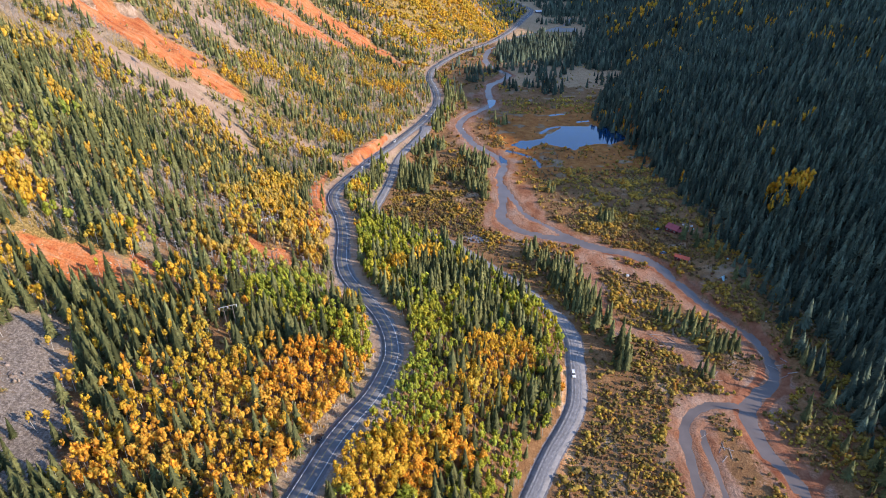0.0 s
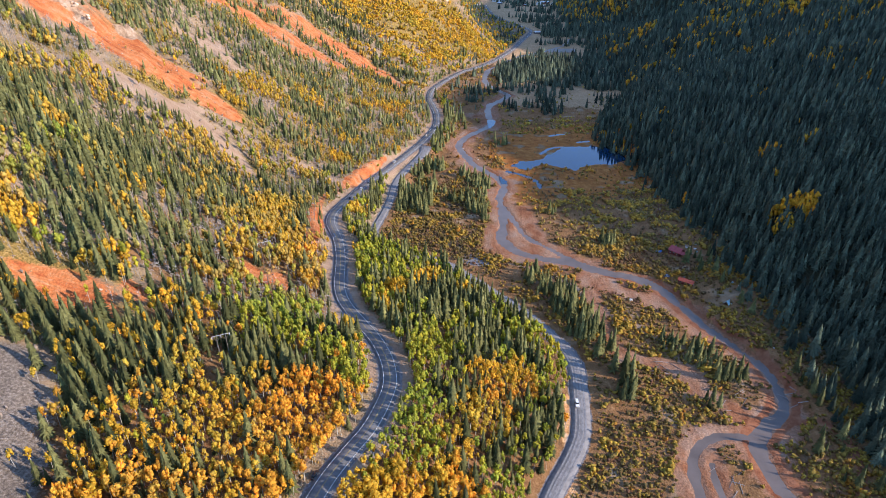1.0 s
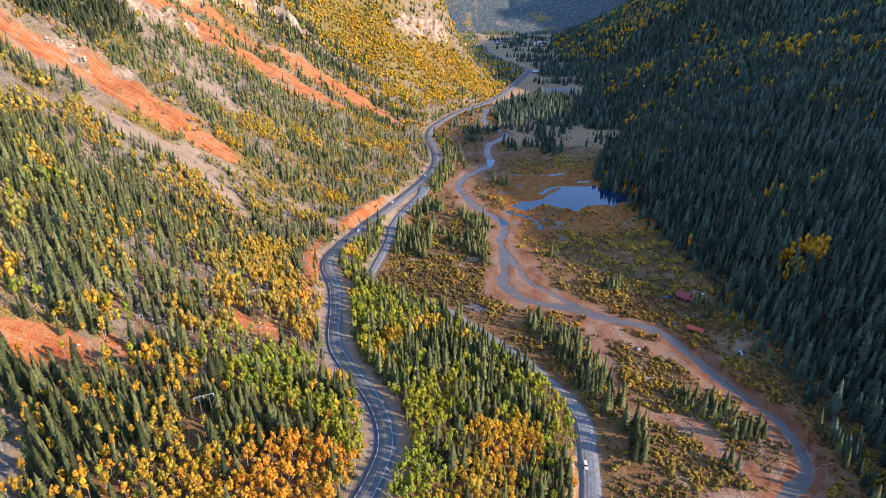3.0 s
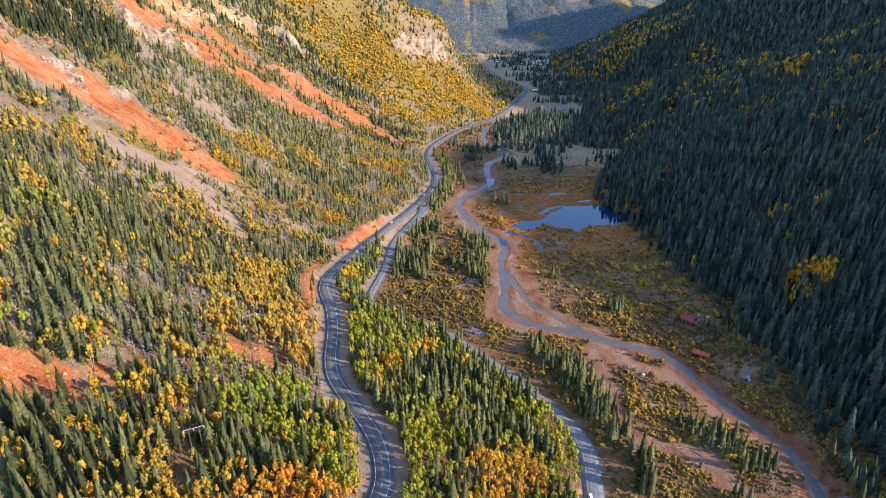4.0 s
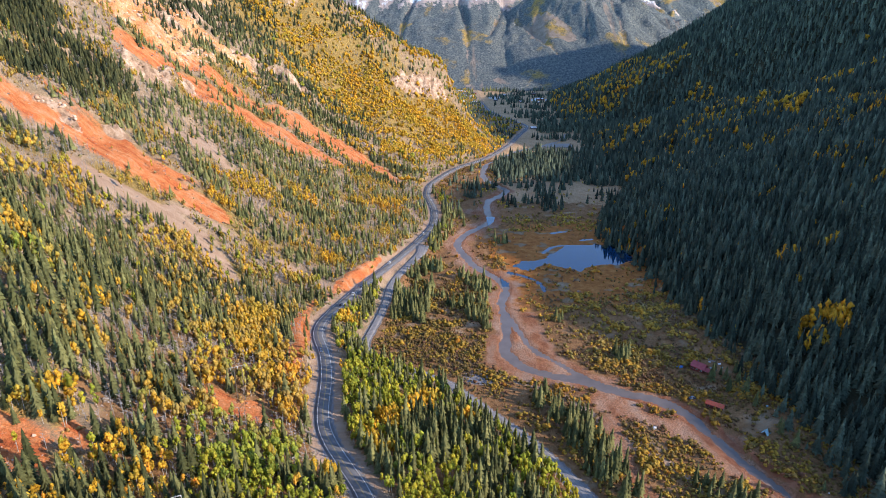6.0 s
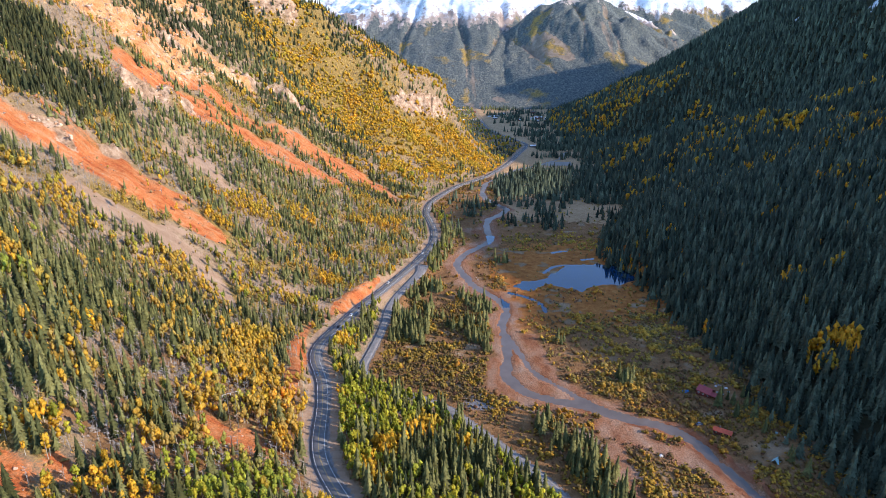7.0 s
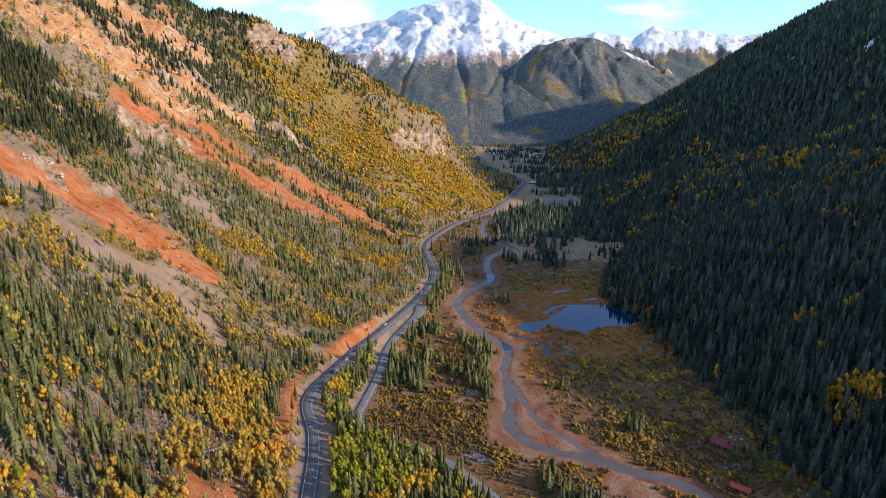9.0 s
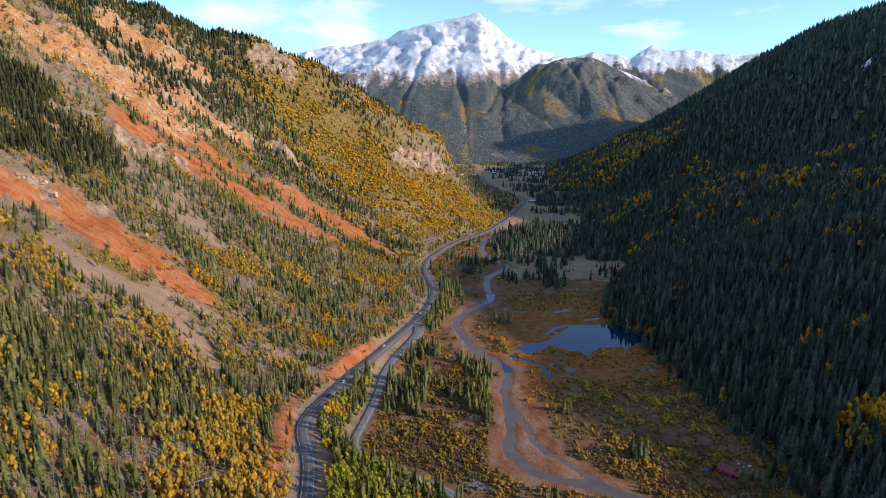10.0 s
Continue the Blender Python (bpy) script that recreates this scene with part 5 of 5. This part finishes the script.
forest("crag_rocks", STONES, x[on_crag], y[on_crag], 0.9 + 3.6 * RNG.rand(on_crag.sum()) ** 2, RNG.uniform(0.9, 1.7, on_crag.sum()), tinted(on_crag.sum(), (0.40, 0.22, 0.12), (0.66, 0.50, 0.37), RNG), STONE, "broken tan and ochre rocks on the cliffs", "rocks", 0.4)

# the trees that stand nearest, each a thing of its own
def lone_tree(kind):
    root = new("spruce" if kind == 1 else "aspen")
    words = "tall dark green spruce" if kind == 1 else WORDS[kind] + " autumn aspen with a pale trunk"
    tagged(root, words + " on the steep roadside slope", "tree", "trees near the road")
    V, F = stem_shape(0.016 if kind == 1 else 0.013, 0.9 if kind == 1 else 0.8, 6)
    trunk = new("trunk", raw_mesh("trunk", V, F, BARK_DARK if kind == 1 else BARK_WHITE))
    V, F = conifer_shape(18, 10, RNG, 0.15) if kind == 1 else crown_shape(10, 170, 0.027, RNG, 0.17, 0.36, 0.46)
    crown = new("crown", raw_mesh("crown", V, F, LONE_LEAVES[kind]))
    trunk.parent = crown.parent = root
    return root


LONE_LEAVES = {1: lone_foliage("lone_needles", (0.05, 0.056, 0.019), (0.155, 0.150, 0.055)), **{k: lone_foliage("lone_" + WORDS[k], *v, 0.48) for k, v in TINTS.items()}}
models = {k: [lone_tree(k) for _ in range(3)] for k in (1, 2, 3, 4)}
used = set()
for k, px, py, h, g in LONE:
    model = models[k][RNG.randint(3)]
    place = pose(px, py, float(ground_z(px, py)) - 0.3, RNG.normal(scale=1.5), RNG.normal(scale=1.5), RNG.uniform(0, 360)) @ Matrix.Diagonal((h * g, h * g, h, 1))
    if model.name not in used:
        used.add(model.name)
        model.matrix_basis = place
    else:
        tree = copy_thing(model, Matrix())
        tree.matrix_basis = place
for group in models.values():
    for model in group:
        if model.name not in used:
            for o in (*model.children_recursive, model):
                bpy.data.objects.remove(o)

# ---------------------------------------------------------------- houses, poles, vehicles, oddments
def box(bm, size, at, turn=0.0, bevel=0.0):
    """A box of that size whose base stands at a place; returns its vertices."""
    made = bmesh.ops.create_cube(bm, size=1.0, matrix=pose(at[0], at[1], at[2] + size[2] / 2, 0, 0, turn) @ Matrix.Diagonal((*size, 1)))["verts"]
    if bevel:
        edges = list({e for v in made for e in v.link_edges})
        bmesh.ops.bevel(bm, geom=edges, offset=bevel, segments=1, affect="EDGES")
    return made


def rod(bm, a, b, r, sides=6, taper=1.0):
    a, b = Vector(a), Vector(b)
    m = Matrix.Translation((a + b) / 2) @ (b - a).to_track_quat("Z", "Y").to_matrix().to_4x4()
    bmesh.ops.create_cone(bm, cap_ends=True, segments=sides, radius1=r, radius2=r * taper, depth=(b - a).length, matrix=m)


def gable(bm, length, width, wall, rise, over=0.5, thick=0.18):
    """Two roof slabs along x."""
    half = width / 2 + over
    drop = rise * half / (width / 2)
    for s in (-1, 1):
        top, low = Vector((0, 0, wall + rise)), Vector((0, s * half, wall + rise - drop))
        corners = [(-length / 2 - over, top), (length / 2 + over, top), (length / 2 + over, low), (-length / 2 - over, low)]
        vs = [bm.verts.new((x, p.y, p.z)) for x, p in corners] + [bm.verts.new((x, p.y, p.z + thick)) for x, p in corners]
        for f in ((3, 2, 1, 0), (4, 5, 6, 7), (0, 1, 5, 4), (1, 2, 6, 5), (2, 3, 7, 6), (3, 0, 4, 7)):
            bm.faces.new([vs[i] for i in f])
    bmesh.ops.recalc_face_normals(bm, faces=bm.faces)


def walls(bm, length, width, wall, rise):
    """Four walls with gable ends along x."""
    vs = [bm.verts.new(p) for p in ((-length / 2, -width / 2, -0.6), (length / 2, -width / 2, -0.6), (length / 2, width / 2, -0.6), (-length / 2, width / 2, -0.6),
                                    (-length / 2, -width / 2, wall), (length / 2, -width / 2, wall), (length / 2, width / 2, wall), (-length / 2, width / 2, wall),
                                    (-length / 2, 0, wall + rise), (length / 2, 0, wall + rise))]
    for f in ((0, 1, 5, 4), (2, 3, 7, 6), (1, 2, 6, 9, 5), (3, 0, 4, 8, 7), (3, 2, 1, 0)):
        bm.faces.new([vs[i] for i in f])


RED_ROOF = plain("red_metal_roof", [(0.3, (0.28, 0.045, 0.05)), (0.7, (0.38, 0.08, 0.08))], 0.8, 0.5, 0.4)
RUST_ROOF = plain("rusty_red_roof", [(0.3, (0.36, 0.055, 0.03)), (0.7, (0.48, 0.11, 0.06))], 1.2, 0.6, 0.3)
RED_WOOD = plain("red_brown_boards", [(0.3, (0.12, 0.03, 0.025)), (0.7, (0.22, 0.06, 0.045))], 2.0)
WHITE_TRIM = plain("white_trim", [(0.3, (0.55, 0.55, 0.55)), (0.7, (0.75, 0.75, 0.74))], 3.0)
GLASS = plain("dark_window_glass", [(0.3, (0.02, 0.025, 0.03)), (0.7, (0.04, 0.045, 0.05))], 1.0, 0.08, 0.5, strength=0)
GREY_WOOD = plain("weathered_pole_wood", [(0.3, (0.10, 0.085, 0.07)), (0.7, (0.20, 0.175, 0.15))], 4.0)
PALE_WOOD = plain("bleached_wood", [(0.3, (0.42, 0.39, 0.35)), (0.7, (0.60, 0.57, 0.52))], 4.0)
PALE_STEEL = plain("pale_galvanised_steel", [(0.3, (0.55, 0.55, 0.55)), (0.7, (0.72, 0.72, 0.72))], 4.0, 0.45, 0.5)
RUBBER = plain("tyre_rubber", [(0.3, (0.015, 0.015, 0.015)), (0.7, (0.03, 0.03, 0.03))], 8.0)
BLUE_TARP = plain("blue_tarpaulin", [(0.3, (0.04, 0.14, 0.36)), (0.7, (0.07, 0.22, 0.48))], 2.0, 0.6)
TEAL_TARP = plain("pale_teal_canvas", [(0.3, (0.22, 0.36, 0.38)), (0.7, (0.36, 0.52, 0.53))], 2.0, 0.7)
PALE_ROCK = plain("white_boulder", [(0.3, (0.50, 0.47, 0.44)), (0.7, (0.74, 0.71, 0.68))], 1.5)
SLATE = plain("dark_debris", [(0.3, (0.10, 0.085, 0.09)), (0.7, (0.20, 0.17, 0.17))], 1.5)


def set_down(root, x, y, turn, sink=0.0, tilt=0.0):
    root.matrix_basis = pose(x, y, float(ground_z(x, y)) - sink, tilt, 0, turn)


def house(name, x, y, turn, length, width, wall, rise, roof, label, porch):
    root = tagged(new(name), label, "house")
    bm = bmesh.new()
    walls(bm, length, width, wall, rise)
    body = part("wall", bm, RED_WOOD, root)
    bm = bmesh.new()
    gable(bm, length, width, wall, rise)
    top = part("roof", bm, roof, root, "red sheet-metal gable roof")
    bm = bmesh.new()
    box(bm, (0.7, 0.7, 1.6), (-length * 0.2, width * 0.12, wall + rise * 0.7))
    part("chimney", bm, SLATE, top)
    for k in range(3):
        for s in (-1, 1):
            bm = bmesh.new()
            box(bm, (1.2, 0.12, 1.3), (-length / 3 + k * length / 3, s * (width / 2 + 0.04), 1.0))
            win = part("window", bm, WHITE_TRIM, root)
            bm = bmesh.new()
            box(bm, (0.95, 0.06, 1.05), (-length / 3 + k * length / 3, s * (width / 2 + 0.1), 1.12))
            part("pane", bm, GLASS, win)
    bm = bmesh.new()
    box(bm, (0.12, 1.1, 2.05), (length / 2 + 0.05, 0, 0.05))
    part("door", bm, WHITE_TRIM, root)
    if porch:
        bm = bmesh.new()
        gable(bm, 4.0, 5.0, 2.5, 1.5, 0.3)
        bmesh.ops.transform(bm, matrix=pose(length / 2 + 1.6, -0.6, 0), verts=bm.verts)
        part("porch_roof", bm, roof, root)
        for px, py in ((3.2, -2.8), (3.2, 1.6), (0.4, -2.8)):
            bm = bmesh.new()
            box(bm, (0.2, 0.2, 3.0), (length / 2 + px, py, -0.4))
            part("porch_post", bm, RED_WOOD, root)
    set_down(root, x, y, turn)
    return root


house("cabin", 189.7, 431.5, -50, 9.5, 8.0, 3.2, 2.6, RED_ROOF, "dark red cabin with a red metal roof beside a meadow", True)
house("shed", 180.5, 384, -36, 10.5, 4.6, 2.4, 1.2, RUST_ROOF, "long low shed with a rusty red roof near the river", False)

# the pale building far down the valley
root = tagged(new("barn"), "pale grey building with a white roof beside the far highway", "building")
bm = bmesh.new()
walls(bm, 16, 10, 4.0, 2.5)
part("wall", bm, SLATE, root)
bm = bmesh.new()
gable(bm, 16, 10, 4.0, 2.5)
part("roof", bm, WHITE_TRIM, root)
set_down(root, 250, 1690, 12)

# two trailers and the low buildings of the far town
for n in range(26):
    rng = random.Random(n)
    root = tagged(new("town_building"), "low pale building of the distant town on the valley flats", "building", "distant town")
    l, w, h = rng.uniform(12, 30), rng.uniform(9, 14), rng.uniform(3, 6)
    bm = bmesh.new()
    walls(bm, l, w, h, 2.5)
    part("wall", bm, (SLATE, WHITE_TRIM, RED_WOOD)[n % 3], root)
    bm = bmesh.new()
    gable(bm, l, w, h, 2.5)
    part("roof", bm, (WHITE_TRIM, PALE_STEEL, SLATE)[(n // 2) % 3], root)
    set_down(root, rng.uniform(20, 420), rng.uniform(2350, 2800), rng.uniform(0, 180))


def power_pole(x, y, turn, height):
    root = tagged(new("power_pole"), "wooden H-frame power pole with a weathered cross-arm among trees", "power pole", "power line")
    for s in (-1, 1):
        bm = bmesh.new()
        rod(bm, (s * 2.1, 0, -1), (s * 2.1, 0, height), 0.2, 8, 0.75)
        part("pole", bm, GREY_WOOD, root)
    bm = bmesh.new()
    box(bm, (8.6, 0.2, 0.22), (0, 0, height - 0.6), bevel=0.03)
    part("cross_arm", bm, PALE_WOOD, root, "bleached cross-arm")
    for a, b in (((-2.1, 0, height - 3.6), (0.2, 0, height - 0.5)), ((2.1, 0, height - 3.6), (-0.2, 0, height - 0.5)), ((-2.1, 0, height - 3.4), (-4.0, 0, height - 0.5)), ((2.1, 0, height - 3.4), (4.0, 0, height - 0.5))):
        bm = bmesh.new()
        rod(bm, a, b, 0.08)
        part("brace", bm, GREY_WOOD, root)
    for px in (-4.1, 0, 4.1):
        bm = bmesh.new()
        rod(bm, (px, 0, height - 0.6), (px, 0, height - 2.0), 0.16, 8, 0.7)
        part("insulator", bm, PALE_STEEL, root)
    set_down(root, x, y, turn)
    return root


for p in POLES:
    power_pole(*p)


def car(x, y, z, turn, paint, words, kind="car", size=(4.7, 1.9, 1.65)):
    """A road vehicle with its nose along +x."""
    L, W, H = size
    van = kind == "van"
    root = tagged(new(kind), words, kind)
    bm = bmesh.new()
    box(bm, (L, W, H * 0.5), (0, 0, 0.3), bevel=0.16)
    part("body", bm, paint, root)
    bm = bmesh.new()
    vs = box(bm, (L * (0.72 if van else 0.56), W * 0.9, H * 0.46), (-L * (0.12 if van else 0.07), 0, 0.28 + H * 0.5))
    for v in vs:
        if v.co.z > 0.3 + H * 0.7:
            v.co.x = -L * 0.08 + (v.co.x + L * 0.08) * 0.8
            v.co.y *= 0.86
    bmesh.ops.bevel(bm, geom=list(bm.edges), offset=0.06, segments=1, affect="EDGES")
    cabin = part("cabin", bm, GLASS, root, "dark glazed cabin")
    bm = bmesh.new()
    box(bm, (L * (0.6 if van else 0.42), W * 0.76, 0.07), (-L * (0.12 if van else 0.08), 0, 0.26 + H * 0.95), bevel=0.03)
    part("roof", bm, paint, cabin)
    for sx in (-1, 1):
        for sy in (-1, 1):
            bm = bmesh.new()
            rod(bm, (sx * L * 0.31, sy * (W / 2 - 0.2), 0.34), (sx * L * 0.31, sy * (W / 2 + 0.02), 0.34), 0.35, 14)
            wheel = part("wheel", bm, RUBBER, root)
            bm = bmesh.new()
            rod(bm, (sx * L * 0.31, sy * (W / 2), 0.34), (sx * L * 0.31, sy * (W / 2 + 0.04), 0.34), 0.2, 10)
            part("rim", bm, PALE_STEEL, wheel)
    for sy in (-1, 1):
        bm = bmesh.new()
        box(bm, (0.08, 0.4, 0.18), (L / 2 - 0.02, sy * W * 0.34, 0.68))
        part("headlight", bm, WHITE_TRIM, root)
        bm = bmesh.new()
        box(bm, (0.08, 0.34, 0.18), (-L / 2 + 0.02, sy * W * 0.36, 0.72))
        part("tail_light", bm, RED_ROOF, root)
    root.matrix_basis = pose(x, y, z, 0, 0, turn)
    return root


def paint(name, colour):
    m, t, p = nodes_of(name, 0.3, 0.5)
    v = ramp_node(t, noise_node(t, 0.8, 3), [(0.3, tuple(k * 0.85 for k in colour)), (0.7, colour)])
    t.links.new(v, p.inputs["Base Color"])
    p.inputs["Coat Weight"].default_value = 0.5
    return m


WHITE_PAINT, BLACK_PAINT = paint("white_car_paint", (0.8, 0.8, 0.8)), paint("black_car_paint", (0.02, 0.02, 0.024))
BLUE_PAINT, SILVER_PAINT = paint("blue_car_paint", (0.05, 0.08, 0.14)), paint("silver_car_paint", (0.5, 0.5, 0.51))


def on_highway(y, side):
    """A place in one of the highway's lanes, and the way along it."""
    i = int(np.argmin(np.abs(HW[:, 1] - y)))
    t = HW[i + 1, :2] - HW[i - 1, :2]
    t = t / np.linalg.norm(t)
    return HW[i, 0] + t[1] * side, HW[i, 1] - t[0] * side, HW[i, 2] + 0.06, math.degrees(math.atan2(t[1], t[0]))


x, y, z, turn = on_highway(173, -5.6)
car(x, y, float(ground_z(x, y)) + 0.02, turn, BLACK_PAINT, "black car parked on the gravel shoulder of the highway")
car(74.2, 257.5, float(dirt_z(257.5)) + 0.12, -93, WHITE_PAINT, "white van driving on the gravel road", "van", (5.4, 2.0, 2.1))
for y0, side, mat, word, flip in ((434.4, -1.8, BLUE_PAINT, "dark blue", 180), (530.4, 1.7, BLACK_PAINT, "black", 0), (556, 1.7, WHITE_PAINT, "white", 0), (576.4, 1.7, BLUE_PAINT, "dark blue", 0),
                                  (648, -1.7, WHITE_PAINT, "white", 180), (762, -1.7, WHITE_PAINT, "white", 180), (800, 1.8, SILVER_PAINT, "silver", 0)):
    x, y, z, turn = on_highway(y0, side)
    car(x, y, z, turn + flip, mat, word + " car driving along the highway")
x, y = 170.5, 395.6
car(x, y, float(ground_z(x, y)) + 0.02, 20, BLUE_PAINT, "dark blue pickup parked on the sandy track by the shed", "pickup")

# tents, crates and timber round the cabin
root = tagged(new("tent"), "pale teal canvas tent at the edge of the spruces", "tent")
bm = bmesh.new()
gable(bm, 4.5, 4.0, 0.3, 2.4, 0.1, 0.05)
part("canvas", bm, TEAL_TARP, root)
bm = bmesh.new()
rod(bm, (-2.3, 0, 0), (-2.3, 0, 2.9), 0.05)
part("pole", bm, GREY_WOOD, root)
set_down(root, 198.5, 354, 40)
bm = bmesh.new()
bmesh.ops.create_grid(bm, x_segments=8, y_segments=6, size=1.0)
for v in bm.verts:
    v.co = Vector((v.co.x * 3.0, v.co.y * 1.6, 0.9 * (1 - v.co.x ** 2) * (1 - v.co.y ** 2) + 0.12 * math.sin(9 * v.co.x + 5 * v.co.y) + 0.15))
me = bpy.data.meshes.new("tarpaulin")
bm.to_mesh(me)
bm.free()
me.materials.append(BLUE_TARP)
set_down(tagged(new("tarpaulin", me), "crumpled blue tarpaulin over a heap beside the cabin", "tarpaulin"), 178.5, 437.5, 10)
for n, (x, y) in enumerate(((199, 433), (201, 429), (203, 436), (206, 431), (201.5, 441), (207, 437), (222, 404), (226, 398), (219, 396), (214, 382), (217, 377))):
    bm = bmesh.new()
    box(bm, (1.3 + 0.4 * (n % 3), 0.9, 0.7 + 0.25 * (n % 2)), (0, 0, 0), bevel=0.05)
    me = bpy.data.meshes.new("crate")
    bm.to_mesh(me)
    bm.free()
    me.materials.append(WHITE_TRIM if n % 3 else TEAL_TARP)
    set_down(tagged(new("crate", me), "small pale crate standing in the cabin's yard", "crate", "crates in the yard"), x, y, 37 * n, 0.05)
for n, (x, y, turn, l) in enumerate(((202, 446, -60, 9), (205, 443, -55, 8), (212, 445, -20, 10), (214, 440, -62, 7))):
    bm = bmesh.new()
    rod(bm, (-l / 2, 0, 0.25), (l / 2, 0, 0.25), 0.28, 8, 0.8)
    me = bpy.data.meshes.new("timber")
    bm.to_mesh(me)
    bm.free()
    me.materials.append(TWIGS)
    set_down(tagged(new("timber", me), "pale felled log lying in the yard", "log", "logs in the yard"), x, y, turn)


def boulder(x, y, size, mat, name, label, seed, group=""):
    rng = np.random.RandomState(seed)
    V, F = ball(2)
    V = V * (0.85 + 0.3 * rng.rand(len(V), 1)) * size * np.array([1.0, 0.75, 0.6])
    set_down(tagged(new(name, raw_mesh(name, V, F, mat)), label, "boulder", group), x, y, rng.uniform(0, 180), -0.15 * size)


boulder(134.3, 364.7, 1.7, PALE_ROCK, "boulder", "large white boulder on the orange gravel bar", 1)
x0, y0 = -193.0, 246.0
boulder(x0, y0, 2.2, PALE_ROCK, "boulder", "pale boulder on the red scree", 2)
for n in range(40):
    rng = random.Random(400 + n)
    u = rng.randrange(len(RIVER))
    x, y = RIVER[u][0] + rng.uniform(-16, 16), RIVER[u][1] + rng.uniform(-8, 8)
    if 170 < y < 760:
        boulder(x, y, rng.uniform(0.4, 1.1), SLATE if n % 2 else PALE_ROCK, "stone", "rounded stone on the river gravel", 30 + n, "river stones")

# drift logs on the gravel bars
for n in range(34):
    rng = random.Random(900 + n)
    cx, cy, sx, sy = ((136, 291, 14, 6), (197, 262, 8, 14), (160, 262, 10, 12), (140, 208, 8, 14))[n % 4]
    x, y, l = rng.gauss(cx, sx / 2), rng.gauss(cy, sy / 2), rng.uniform(4, 10)
    bm = bmesh.new()
    rod(bm, (-l / 2, 0, 0.15), (l / 2, 0, 0.2), rng.uniform(0.13, 0.24), 6, 0.6)
    rod(bm, (l * 0.2, 0, 0.2), (l * 0.38, l * 0.12, 0.55), 0.07, 5, 0.5)
    me = bpy.data.meshes.new("drift_log")
    bm.to_mesh(me)
    bm.free()
    me.materials.append(TWIGS if n % 3 else SLATE)
    set_down(tagged(new("drift_log", me), "bleached drift log stranded on the river gravel", "log", "drift logs"), x, y, rng.uniform(0, 180))
